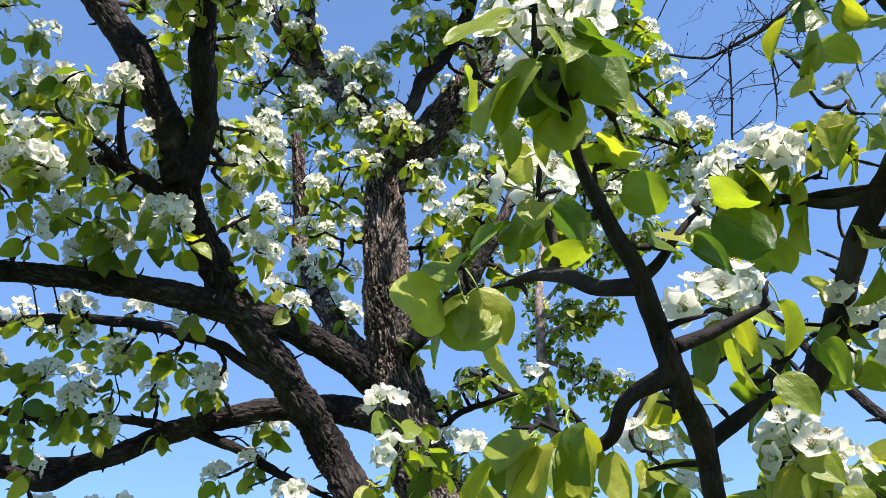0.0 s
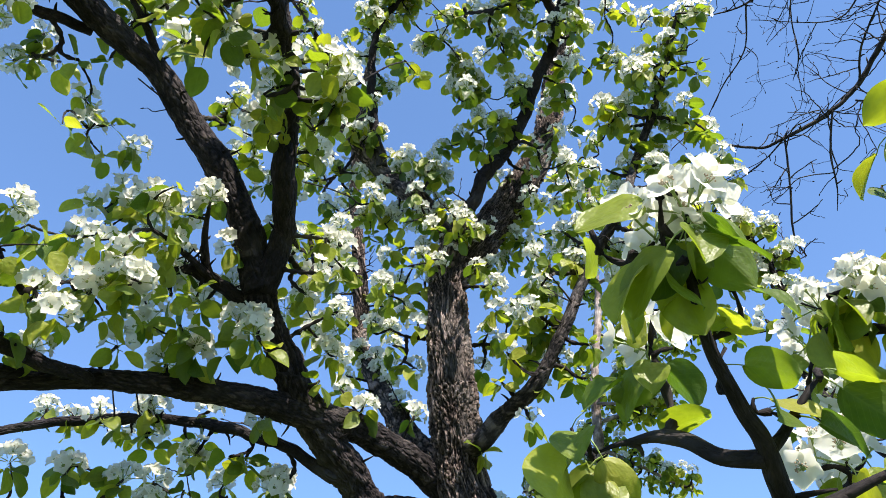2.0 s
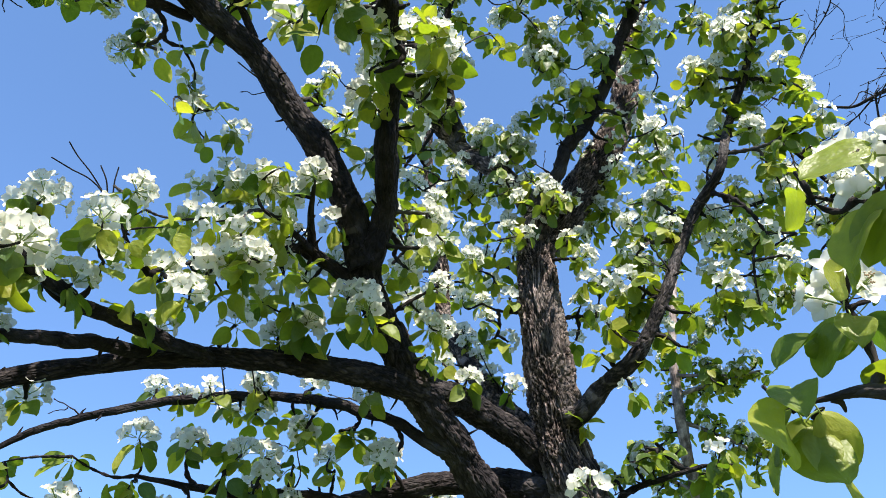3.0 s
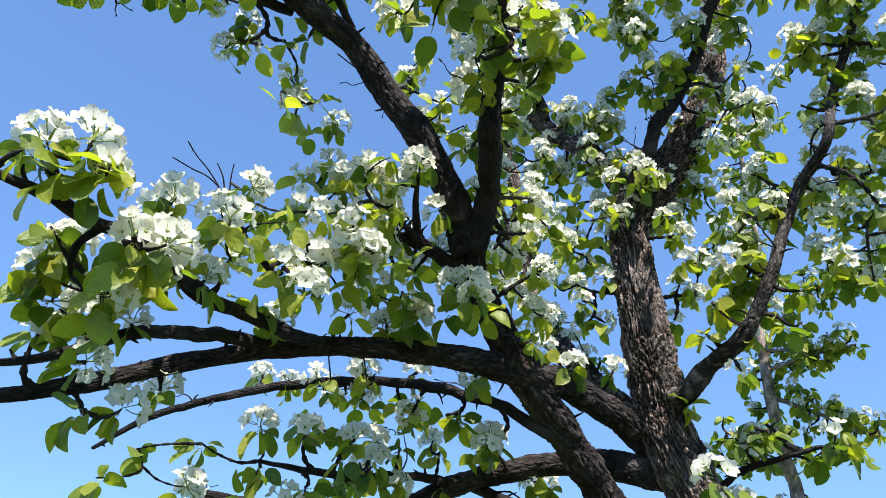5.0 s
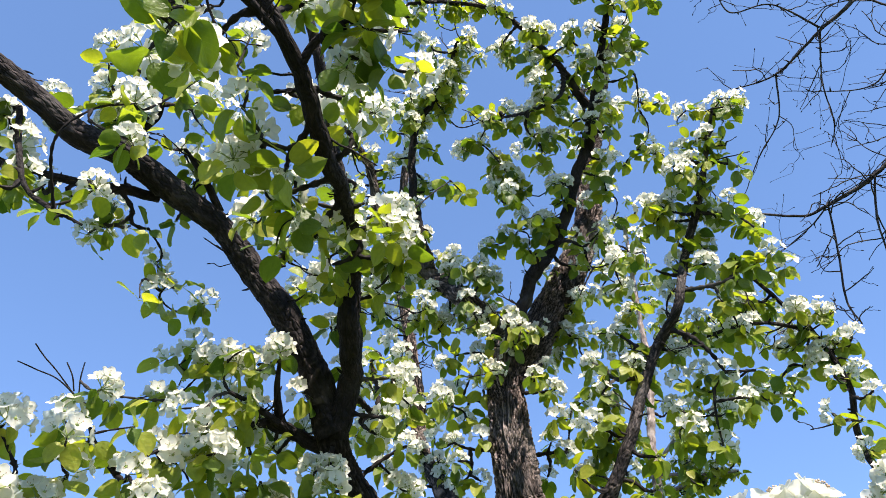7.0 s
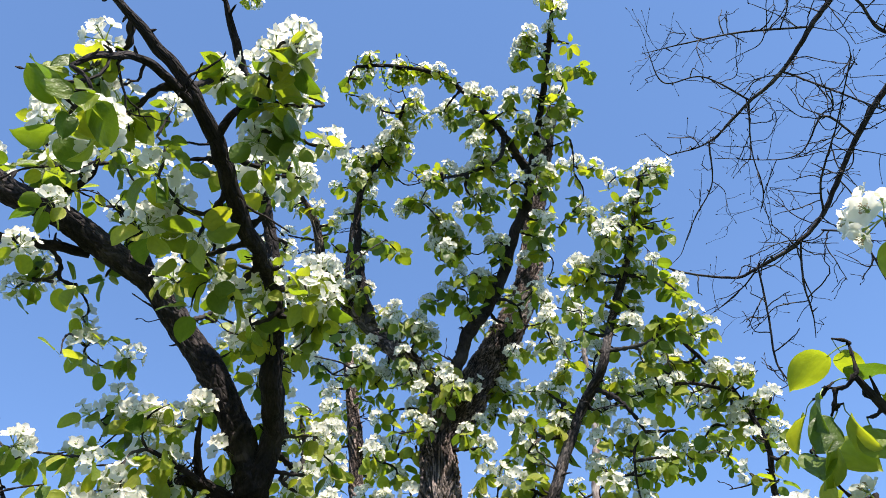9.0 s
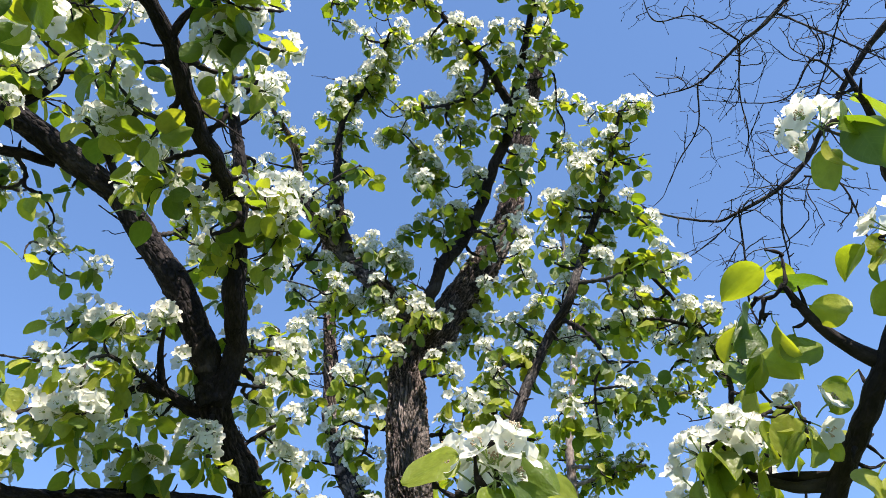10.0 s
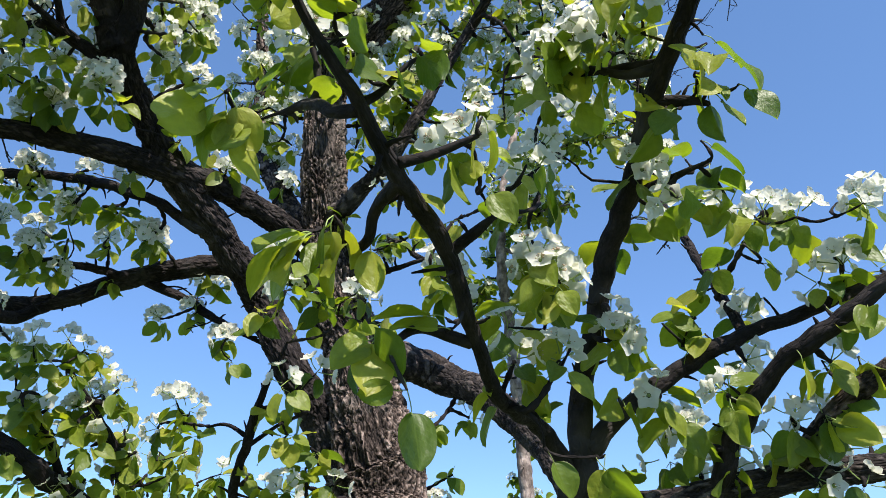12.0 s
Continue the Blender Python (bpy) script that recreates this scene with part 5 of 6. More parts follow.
# spurs on the thin upper branch: place, 3 full blossom, 2 blossom and leaves, 1 leaves, 0 a leaf or two
for x, y, z, k in [
    (0.028, 0.876, 3.352, 2), (0.139, 0.869, 3.346, 2), (-0.246, 1.141, 3.22, 2), (-0.144, 0.814, 2.821, 1), (-0.123, 0.835, 2.804, 1),
    (-0.335, 1.087, 3.223, 3), (-0.406, 1.137, 3.147, 3), (-0.437, 1.026, 3.244, 3), (-0.285, 1.191, 3.048, 3), (-0.354, 1.234, 2.971, 2),
    (-0.224, 1.198, 2.961, 2), (-0.413, 1.23, 2.935, 2), (-0.329, 1.277, 2.922, 2), (-0.263, 1.252, 2.818, 2), (-0.133, 1.161, 2.856, 2),
    (-0.085, 1.174, 2.959, 3), (-0.055, 1.187, 2.967, 1), (-0.178, 1.199, 2.976, 3), (-0.258, 1.116, 3.101, 2), (-0.363, 1.172, 3.108, 2),
    (-0.373, 1.03, 3.238, 2), (-0.454, 1.059, 3.164, 2), (-0.43, 1.148, 2.987, 2), (-0.384, 1.26, 2.84, 2),
]:
    grow(pear, (x, y, z), k, 8, 6, 0.8)

# spurs on the thin upper branch: place, 3 full blossom, 2 blossom and leaves, 1 leaves, 0 a leaf or two
for x, y, z, k in [
    (-0.412, 1.036, 2.721, 2),
]:
    grow(pear, (x, y, z), k, 8, 6, 0.8)

# spurs on the upright limb: place, 3 full blossom, 2 blossom and leaves, 1 leaves, 0 a leaf or two
for x, y, z, k in [
    (-0.331, 0.427, 2.418, 3), (-0.333, 0.413, 2.378, 3), (-0.333, 0.38, 2.397, 3), (-0.303, 0.375, 2.412, 1), (-0.307, 0.291, 2.343, 3),
    (-0.314, 0.248, 2.421, 1), (-0.32, 0.208, 2.38, 1), (-0.361, 0.204, 2.41, 1), (-0.283, 0.291, 2.43, 3), (-0.244, 0.242, 2.403, 1),
    (-0.204, 0.28, 2.428, 1), (-0.177, 0.237, 2.398, 1), (-0.22, 0.292, 2.415, 1), (-0.228, 0.376, 2.415, 3), (-0.212, 0.414, 2.412, 1),
    (-0.305, 0.363, 2.364, 1), (-0.356, 0.529, 2.415, 1), (-0.329, 0.457, 2.381, 1), (-0.221, 0.473, 2.411, 3), (-0.202, 0.567, 2.412, 3),
    (-0.224, 0.645, 2.562, 3), (-0.342, 0.312, 2.375, 3), (-0.337, 0.253, 2.352, 2), (-0.5, 0.486, 2.705, 2),
]:
    grow(pear, (x, y, z), k, 7, 3, 0.95, behind=True)

# spurs on the upright limb: place, 3 full blossom, 2 blossom and leaves, 1 leaves, 0 a leaf or two
for x, y, z, k in [
    (-0.48, 0.524, 2.687, 2), (-0.36, 0.426, 2.387, 2), (-0.371, 0.358, 2.389, 1), (-0.34, 0.65, 2.394, 0), (-0.313, 0.749, 2.399, 0),
    (-0.348, 0.738, 2.326, 1), (-0.477, 0.784, 2.648, 2), (-0.429, 0.827, 2.619, 2), (-0.434, 0.85, 2.594, 2), (-0.468, 0.856, 2.575, 1),
    (-0.326, 0.586, 2.43, 2), (-0.411, 0.482, 2.413, 2), (-0.22, 0.513, 2.396, 2), (-0.181, 0.166, 2.445, 3), (-0.21, 0.19, 2.455, 3),
    (-0.157, 0.169, 2.475, 3), (-0.214, 0.236, 2.439, 1), (-0.186, 0.237, 2.447, 3), (-0.163, 0.256, 2.392, 1), (-0.199, 0.251, 2.405, 3),
    (-0.243, 0.152, 2.433, 3), (-0.306, 0.332, 2.404, 3), (-0.213, 0.339, 2.372, 3), (-0.237, 0.384, 2.408, 3),
]:
    grow(pear, (x, y, z), k, 7, 3, 0.95, behind=True)

# spurs on the upright limb: place, 3 full blossom, 2 blossom and leaves, 1 leaves, 0 a leaf or two
for x, y, z, k in [
    (-0.307, 0.336, 2.328, 1), (-0.305, 0.368, 2.377, 1), (-0.325, 0.424, 2.339, 1), (-0.35, 0.443, 2.313, 1), (-0.367, 0.333, 2.369, 3),
    (-0.363, 0.311, 2.33, 3), (-0.349, 0.378, 2.349, 3), (-0.417, 0.492, 2.425, 3), (-0.334, 0.184, 2.445, 1), (-0.322, 0.222, 2.425, 1),
    (-0.332, 0.244, 2.398, 1), (-0.364, 0.185, 2.399, 3), (-0.386, 0.205, 2.398, 3), (-0.321, 0.122, 2.248, 3), (-0.335, 0.062, 2.239, 1),
    (-0.323, 0.089, 2.233, 1), (-0.307, 0.081, 2.246, 1), (-0.351, 0.151, 2.428, 1), (-0.368, 0.125, 2.263, 3), (-0.527, 0.314, 2.489, 3),
    (-0.545, 0.306, 2.482, 1), (-0.292, 0.242, 2.452, 3), (-0.294, 0.242, 2.361, 2), (-0.272, 0.267, 2.382, 2),
]:
    grow(pear, (x, y, z), k, 7, 3, 0.95, behind=True)

# spurs on the upright limb: place, 3 full blossom, 2 blossom and leaves, 1 leaves, 0 a leaf or two
for x, y, z, k in [
    (-0.306, 0.436, 2.603, 2), (-0.264, 0.559, 2.525, 3), (-0.241, 0.586, 2.509, 2), (-0.243, 0.207, 2.45, 2), (-0.444, 0.318, 2.535, 2),
    (-0.183, 0.296, 2.566, 2),
]:
    grow(pear, (x, y, z), k, 7, 3, 0.95, behind=True)

# spurs on the low right bough: place, 3 full blossom, 2 blossom and leaves, 1 leaves, 0 a leaf or two
for x, y, z, k in [
    (0.501, 0.617, 1.792, 3), (0.599, 0.736, 1.858, 3), (0.612, 0.686, 1.82, 3), (0.542, 0.708, 1.805, 1), (0.594, 0.732, 1.81, 1),
    (0.476, 0.611, 1.768, 1), (0.656, 0.748, 1.801, 1), (0.655, 0.694, 1.758, 3), (0.668, 0.638, 1.81, 3), (0.706, 0.689, 1.816, 1),
    (0.678, 0.679, 1.772, 1), (0.571, 0.807, 1.741, 3), (0.561, 0.732, 1.721, 1), (0.557, 0.787, 1.672, 3), (0.52, 0.807, 1.664, 1),
    (0.531, 0.751, 1.639, 1), (0.385, 0.729, 1.682, 3), (0.414, 0.766, 1.688, 1), (0.426, 0.769, 1.668, 1), (0.403, 0.764, 1.659, 1),
    (0.473, 0.85, 1.611, 3), (0.478, 0.786, 1.582, 2), (0.405, 0.779, 1.594, 1), (0.42, 0.774, 1.573, 1),
]:
    grow(pear, (x, y, z), k, 6, 2, 1.15)

# spurs on the low right bough: place, 3 full blossom, 2 blossom and leaves, 1 leaves, 0 a leaf or two
for x, y, z, k in [
    (0.471, 0.819, 1.747, 1), (0.493, 0.808, 1.759, 1), (0.518, 0.789, 1.766, 1), (0.502, 0.816, 1.714, 1), (0.493, 0.777, 1.684, 1),
    (0.628, 0.68, 1.66, 1), (0.62, 0.711, 1.645, 2), (0.58, 0.695, 1.614, 1), (0.534, 0.816, 1.574, 1), (0.502, 0.86, 1.55, 3),
    (0.526, 0.809, 1.546, 3), (0.567, 0.825, 1.556, 1), (0.574, 0.764, 1.544, 1), (0.618, 0.751, 1.591, 2), (0.653, 0.716, 1.594, 1),
    (0.658, 0.706, 1.61, 1), (0.667, 0.761, 1.634, 1), (0.698, 0.815, 1.572, 2), (0.613, 0.735, 1.55, 1), (0.368, 0.818, 1.629, 1),
    (0.368, 0.759, 1.665, 1), (0.362, 0.723, 1.792, 1), (0.409, 0.749, 1.789, 1), (0.627, 0.629, 1.66, 1),
]:
    grow(pear, (x, y, z), k, 6, 2, 1.15)

# spurs on the low right bough: place, 3 full blossom, 2 blossom and leaves, 1 leaves, 0 a leaf or two
for x, y, z, k in [
    (0.588, 0.706, 1.765, 1), (0.633, 0.713, 1.745, 2), (0.542, 0.772, 1.807, 1), (0.478, 0.832, 1.72, 1), (0.504, 0.728, 1.612, 2),
    (0.55, 0.766, 1.609, 1), (0.583, 0.758, 1.593, 2), (0.497, 0.824, 1.626, 1), (0.433, 0.768, 1.625, 2), (0.463, 0.862, 1.571, 2),
    (0.418, 0.861, 1.557, 1), (0.507, 0.814, 1.581, 1), (0.67, 0.725, 1.735, 1), (0.714, 0.716, 1.761, 2), (0.594, 0.829, 1.577, 2),
    (0.603, 0.769, 1.525, 2), (0.657, 0.778, 1.52, 2), (0.381, 0.727, 1.71, 2), (0.322, 0.697, 1.698, 1), (0.298, 0.759, 1.631, 1),
]:
    grow(pear, (x, y, z), k, 6, 2, 1.15)

# spurs on the near shoot: place, 3 full blossom, 2 blossom and leaves, 1 leaves, 0 a leaf or two
for x, y, z, k in [
    (0.274, 0.543, 1.792, 3), (0.286, 0.562, 1.691, 3), (0.296, 0.572, 1.665, 1), (0.312, 0.565, 1.674, 1), (0.263, 0.582, 1.652, 1),
    (0.304, 0.655, 1.63, 3), (0.286, 0.657, 1.631, 1), (0.257, 0.708, 1.69, 3), (0.224, 0.581, 1.664, 1), (0.219, 0.589, 1.643, 1),
    (0.232, 0.486, 1.706, 1), (0.232, 0.494, 1.693, 1), (0.291, 0.56, 1.761, 1), (0.257, 0.66, 1.632, 2), (0.214, 0.678, 1.583, 1),
    (0.227, 0.715, 1.568, 1), (0.299, 0.733, 1.603, 1), (0.327, 0.705, 1.674, 1), (0.15, 0.528, 1.62, 1), (0.14, 0.524, 1.629, 1),
    (0.304, 0.686, 1.508, 1), (0.363, 0.675, 1.501, 1), (0.336, 0.682, 1.497, 1), (0.192, 0.586, 1.73, 1),
]:
    grow(pear, (x, y, z), k, 6, 1, 1.18)

# spurs on the near shoot: place, 3 full blossom, 2 blossom and leaves, 1 leaves, 0 a leaf or two
for x, y, z, k in [
    (0.209, 0.589, 1.725, 1), (0.454, 0.528, 1.856, 1), (0.466, 0.49, 1.862, 1), (0.468, 0.529, 1.835, 1), (0.483, 0.507, 1.832, 1),
    (0.494, 0.464, 1.853, 1), (0.501, 0.481, 1.829, 1), (0.433, 0.541, 1.852, 1), (0.437, 0.578, 1.846, 1), (0.499, 0.574, 1.823, 1),
    (0.478, 0.591, 1.813, 1), (0.5, 0.587, 1.803, 1), (0.42, 0.7, 1.795, 1), (0.447, 0.672, 1.795, 1), (0.436, 0.588, 1.79, 2),
    (0.305, 0.528, 1.913, 1), (0.322, 0.51, 1.928, 1), (0.302, 0.59, 1.942, 3), (0.365, 0.508, 1.933, 1), (0.384, 0.504, 1.946, 1),
    (0.387, 0.568, 1.964, 1), (0.362, 0.524, 1.991, 1), (0.409, 0.505, 1.954, 1), (0.361, 0.611, 1.899, 1),
]:
    grow(pear, (x, y, z), k, 6, 1, 1.18)

# spurs on the near shoot: place, 3 full blossom, 2 blossom and leaves, 1 leaves, 0 a leaf or two
for x, y, z, k in [
    (0.34, 0.628, 1.938, 3), (0.382, 0.65, 1.845, 1), (0.439, 0.668, 1.84, 2), (0.405, 0.606, 1.839, 3), (0.338, 0.369, 2.054, 1),
    (0.32, 0.363, 1.992, 1), (0.324, 0.391, 1.966, 1), (0.328, 0.427, 2.015, 1), (0.377, 0.362, 2.043, 1), (0.385, 0.348, 2.028, 1),
    (0.356, 0.363, 1.974, 1), (0.398, 0.344, 1.994, 1), (0.435, 0.359, 2.056, 1), (0.44, 0.346, 1.998, 1), (0.386, 0.216, 2.097, 3),
    (0.392, 0.188, 2.07, 1), (0.4, 0.196, 2.049, 1), (0.383, 0.235, 2.059, 1), (0.461, 0.227, 2.13, 1), (0.472, 0.322, 2.06, 3),
    (0.446, 0.315, 2.025, 1), (0.411, 0.434, 1.956, 1), (0.379, 0.485, 1.966, 1), (0.392, 0.487, 1.953, 1),
]:
    grow(pear, (x, y, z), k, 6, 1, 1.18)

# spurs on the near shoot: place, 3 full blossom, 2 blossom and leaves, 1 leaves, 0 a leaf or two
for x, y, z, k in [
    (0.41, 0.487, 1.938, 1), (0.308, 0.551, 1.964, 3), (0.316, 0.561, 1.941, 1), (0.344, 0.555, 1.936, 1), (0.296, 0.553, 1.911, 1),
    (0.367, 0.478, 1.917, 1), (0.427, 0.468, 1.882, 1), (0.446, 0.465, 1.867, 1), (0.439, 0.477, 1.851, 1), (0.403, 0.505, 1.828, 1),
    (0.367, 0.562, 1.904, 1), (0.367, 0.587, 1.847, 1), (0.345, 0.531, 1.978, 2), (0.436, 0.378, 1.886, 1), (0.293, 0.603, 1.864, 3),
    (0.483, 0.49, 1.896, 1), (0.346, 0.462, 1.93, 1), (0.36, 0.453, 1.927, 1), (0.325, 0.409, 1.945, 1), (0.316, 0.395, 1.964, 1),
    (0.322, 0.37, 1.982, 1), (0.362, 0.361, 1.959, 1), (0.361, 0.4, 1.977, 1), (0.379, 0.493, 1.943, 1),
]:
    grow(pear, (x, y, z), k, 6, 1, 1.18)

# spurs on the near shoot: place, 3 full blossom, 2 blossom and leaves, 1 leaves, 0 a leaf or two
for x, y, z, k in [
    (0.408, 0.514, 1.939, 1), (0.348, 0.518, 1.918, 1), (0.332, 0.54, 1.96, 3), (0.346, 0.525, 1.968, 3), (0.378, 0.433, 1.932, 2),
    (0.358, 0.555, 1.887, 1), (0.353, 0.586, 1.888, 1), (0.398, 0.548, 1.822, 1), (0.398, 0.521, 1.865, 1),
]:
    grow(pear, (x, y, z), k, 6, 1, 1.18)

# spurs on the front shoot: place, 3 full blossom, 2 blossom and leaves, 1 leaves, 0 a leaf or two
for x, y, z, k in [
    (0.077, 0.365, 1.81, 3), (0.046, 0.386, 1.789, 1), (0.095, 0.365, 1.758, 1), (0.065, 0.38, 1.793, 1), (0.023, 0.348, 1.697, 1),
    (0.04, 0.357, 1.708, 1), (0.209, 0.429, 1.752, 3), (0.191, 0.438, 1.749, 3), (0.13, 0.304, 1.754, 1), (0.133, 0.329, 1.742, 1),
    (0.17, 0.307, 1.75, 1), (0.158, 0.318, 1.717, 1), (0.18, 0.316, 1.729, 1), (0.224, 0.395, 1.706, 1), (0.234, 0.425, 1.681, 1),
    (0.269, 0.424, 1.698, 1), (0.198, 0.413, 1.695, 1), (0.181, 0.437, 1.694, 1), (0.275, 0.527, 1.67, 3), (0.267, 0.527, 1.683, 3),
    (0.29, 0.523, 1.659, 3), (0.179, 0.59, 1.707, 3), (0.19, 0.592, 1.693, 2), (0.06, 0.463, 1.669, 1),
]:
    grow(pear, (x, y, z), k, 5, 1, 0.95)

# spurs on the front shoot: place, 3 full blossom, 2 blossom and leaves, 1 leaves, 0 a leaf or two
for x, y, z, k in [
    (0.092, 0.451, 1.645, 1), (0.044, 0.469, 1.657, 1), (0.123, 0.48, 1.648, 1), (0.167, 0.489, 1.696, 1), (0.075, 0.453, 1.65, 1),
    (0.191, 0.525, 1.675, 1), (0.155, 0.336, 1.745, 1), (0.03, 0.235, 1.811, 1), (0.08, 0.25, 1.788, 1), (0.109, 0.257, 1.813, 1),
    (0.047, 0.291, 1.788, 1), (0.036, 0.297, 1.83, 1), (0.071, 0.285, 1.783, 1), (0.097, 0.31, 1.789, 1), (0.114, 0.287, 1.778, 1),
    (0.143, 0.287, 1.789, 1), (0.125, 0.297, 1.816, 1), (0.091, 0.22, 1.786, 1), (0.059, 0.332, 1.801, 1), (0.09, 0.306, 1.821, 1),
    (0.062, 0.253, 1.808, 3),
]:
    grow(pear, (x, y, z), k, 5, 1, 0.95)

# spurs on the front blossom: place, 3 full blossom, 2 blossom and leaves, 1 leaves, 0 a leaf or two
for x, y, z, k in [
    (0.077, 0.234, 1.81, 3),
]:
    grow(pear, (x, y, z), k, 8, 6, 0.8)

# spurs on the right twig: place, 3 full blossom, 2 blossom and leaves, 1 leaves, 0 a leaf or two
for x, y, z, k in [
    (0.484, 1.171, 2.764, 1), (0.541, 1.137, 2.734, 1), (0.527, 1.193, 2.686, 1), (0.588, 1.181, 2.65, 2), (0.636, 1.173, 2.637, 2),
    (0.667, 1.169, 2.548, 3), (0.565, 1.22, 2.52, 2), (0.563, 1.188, 2.385, 2), (0.502, 1.293, 2.492, 3), (0.591, 1.164, 2.587, 2),
    (0.647, 1.215, 2.537, 1), (0.453, 1.16, 2.603, 0), (0.4, 1.166, 2.598, 0), (0.62, 1.2, 2.372, 1), (0.636, 1.191, 2.301, 1), (0.53, 1.22, 2.509, 1),
]:
    grow(pear, (x, y, z), k, 4, 3)

# spurs on the lowest limb: place, 3 full blossom, 2 blossom and leaves, 1 leaves, 0 a leaf or two
for x, y, z, k in [
    (-0.503, 1.064, 1.78, 3), (-0.498, 1.126, 1.791, 2), (-0.46, 1.133, 1.825, 2), (-0.398, 1.161, 1.76, 3), (-0.562, 1.133, 1.754, 2),
    (-0.498, 1.138, 1.848, 2), (-0.392, 1.182, 1.736, 1), (-0.503, 1.147, 1.727, 1), (-0.448, 1.149, 1.698, 1), (-0.537, 1.173, 1.695, 1),
    (-0.434, 1.177, 1.665, 1), (-0.375, 1.226, 1.665, 2), (-0.381, 1.307, 1.641, 1), (-0.402, 1.222, 1.607, 1), (-0.502, 1.248, 1.642, 1),
    (-0.53, 1.148, 1.605, 1), (-0.486, 1.181, 1.591, 2), (-0.441, 1.193, 1.76, 2), (-0.555, 1.128, 1.703, 1), (-0.472, 1.259, 1.624, 1),
    (-0.376, 1.255, 1.612, 1), (-0.527, 1.092, 1.639, 1), (-0.497, 1.094, 1.732, 2), (-0.296, 1.246, 1.639, 2),
]:
    grow(pear, (x, y, z), k, 5, 6)

# spurs on the lowest limb: place, 3 full blossom, 2 blossom and leaves, 1 leaves, 0 a leaf or two
for x, y, z, k in [
    (-0.267, 1.262, 1.612, 1), (-0.311, 1.248, 1.6, 1), (-0.231, 1.269, 1.633, 2), (-0.29, 1.099, 1.674, 3), (-0.552, 1.096, 1.792, 1),
    (-0.507, 1.053, 1.816, 2), (-0.457, 1.108, 1.775, 1), (-0.441, 1.164, 1.814, 2), (-0.517, 1.089, 1.711, 2), (-0.5, 1.181, 1.687, 2),
    (-0.431, 1.168, 1.712, 2), (-0.418, 1.258, 1.714, 2), (-0.323, 1.197, 1.659, 1), (-0.268, 1.183, 1.655, 1), (-0.372, 1.305, 1.6, 1),
    (-0.472, 1.213, 1.587, 2), (-0.531, 1.188, 1.64, 1), (-0.422, 1.248, 1.651, 2), (-0.141, 1.129, 1.606, 1), (-0.113, 1.14, 1.581, 2),
    (-0.199, 1.151, 1.575, 1), (-0.059, 1.178, 1.623, 1), (-0.042, 1.176, 1.651, 1), (-0.012, 1.192, 1.597, 2),
]:
    grow(pear, (x, y, z), k, 5, 6)

# spurs on the lowest limb: place, 3 full blossom, 2 blossom and leaves, 1 leaves, 0 a leaf or two
for x, y, z, k in [
    (-0.074, 1.132, 1.67, 1), (0.191, 1.396, 1.651, 1), (0.148, 1.314, 1.721, 2), (0.225, 1.309, 1.741, 2),
]:
    grow(pear, (x, y, z), k, 5, 6)

# spurs on the low sprout: place, 3 full blossom, 2 blossom and leaves, 1 leaves, 0 a leaf or two
for x, y, z, k in [
    (-0.056, 0.945, 1.699, 3), (-0.245, 1.036, 1.703, 3), (-0.243, 1.049, 1.661, 1), (-0.211, 1.062, 1.655, 1), (-0.225, 1.049, 1.688, 2),
    (-0.087, 1.015, 1.686, 1), (-0.06, 1.046, 1.703, 1), (-0.06, 1.028, 1.645, 1), (-0.079, 1.038, 1.639, 1), (0.012, 0.986, 1.842, 1),
    (0.043, 0.953, 1.846, 3), (0.052, 0.971, 1.806, 1), (-0.08, 1.115, 1.577, 3), (-0.15, 1.052, 1.626, 0), (-0.022, 1.019, 1.74, 2),
]:
    grow(pear, (x, y, z), k, 5, 3)

# spurs on the left tip: place, 3 full blossom, 2 blossom and leaves, 1 leaves, 0 a leaf or two
for x, y, z, k in [
    (-0.723, 0.341, 2.075, 3), (-0.696, 0.367, 2.1, 3), (-0.702, 0.364, 2.067, 1), (-0.749, 0.371, 2.072, 1), (-0.655, 0.361, 2.05, 1),
    (-0.701, 0.355, 2.039, 1), (-0.706, 0.307, 2.028, 1), (-0.672, 0.358, 2.051, 1), (-0.68, 0.39, 2.092, 1), (-0.749, 0.352, 2.073, 1),
]:
    grow(pear, (x, y, z), k, 7, 3)

# spurs on the low twig: place, 3 full blossom, 2 blossom and leaves, 1 leaves, 0 a leaf or two
for x, y, z, k in [
    (0.191, 1.18, 2.029, 1), (0.171, 1.223, 2.039, 1), (0.216, 1.177, 2.026, 1), (0.191, 1.19, 2.058, 2), (0.084, 1.181, 2.06, 1),
    (0.066, 1.201, 2.086, 1), (0.038, 1.214, 2.06, 1), (0.017, 1.281, 2.069, 1), (0.112, 1.224, 2.1, 1), (-0.006, 1.317, 2.062, 1),
    (0.157, 1.255, 2.032, 1),
]:
    grow(pear, (x, y, z), k, 5, 4)

# spurs on the low cluster: place, 3 full blossom, 2 blossom and leaves, 1 leaves, 0 a leaf or two
for x, y, z, k in [
    (-0.066, 0.885, 1.887, 3), (-0.05, 0.879, 1.819, 3), (0.022, 1.256, 1.97, 3), (-0.026, 0.904, 1.874, 1), (-0.013, 0.924, 1.842, 1),
    (0.051, 1.307, 1.939, 1), (0.069, 1.254, 1.925, 1), (-0.06, 0.889, 1.786, 1), (-0.027, 0.945, 1.8, 1), (-0.083, 0.881, 1.792, 1),
    (0.001, 0.916, 1.819, 1),
]:
    grow(pear, (x, y, z), k, 6, 3)

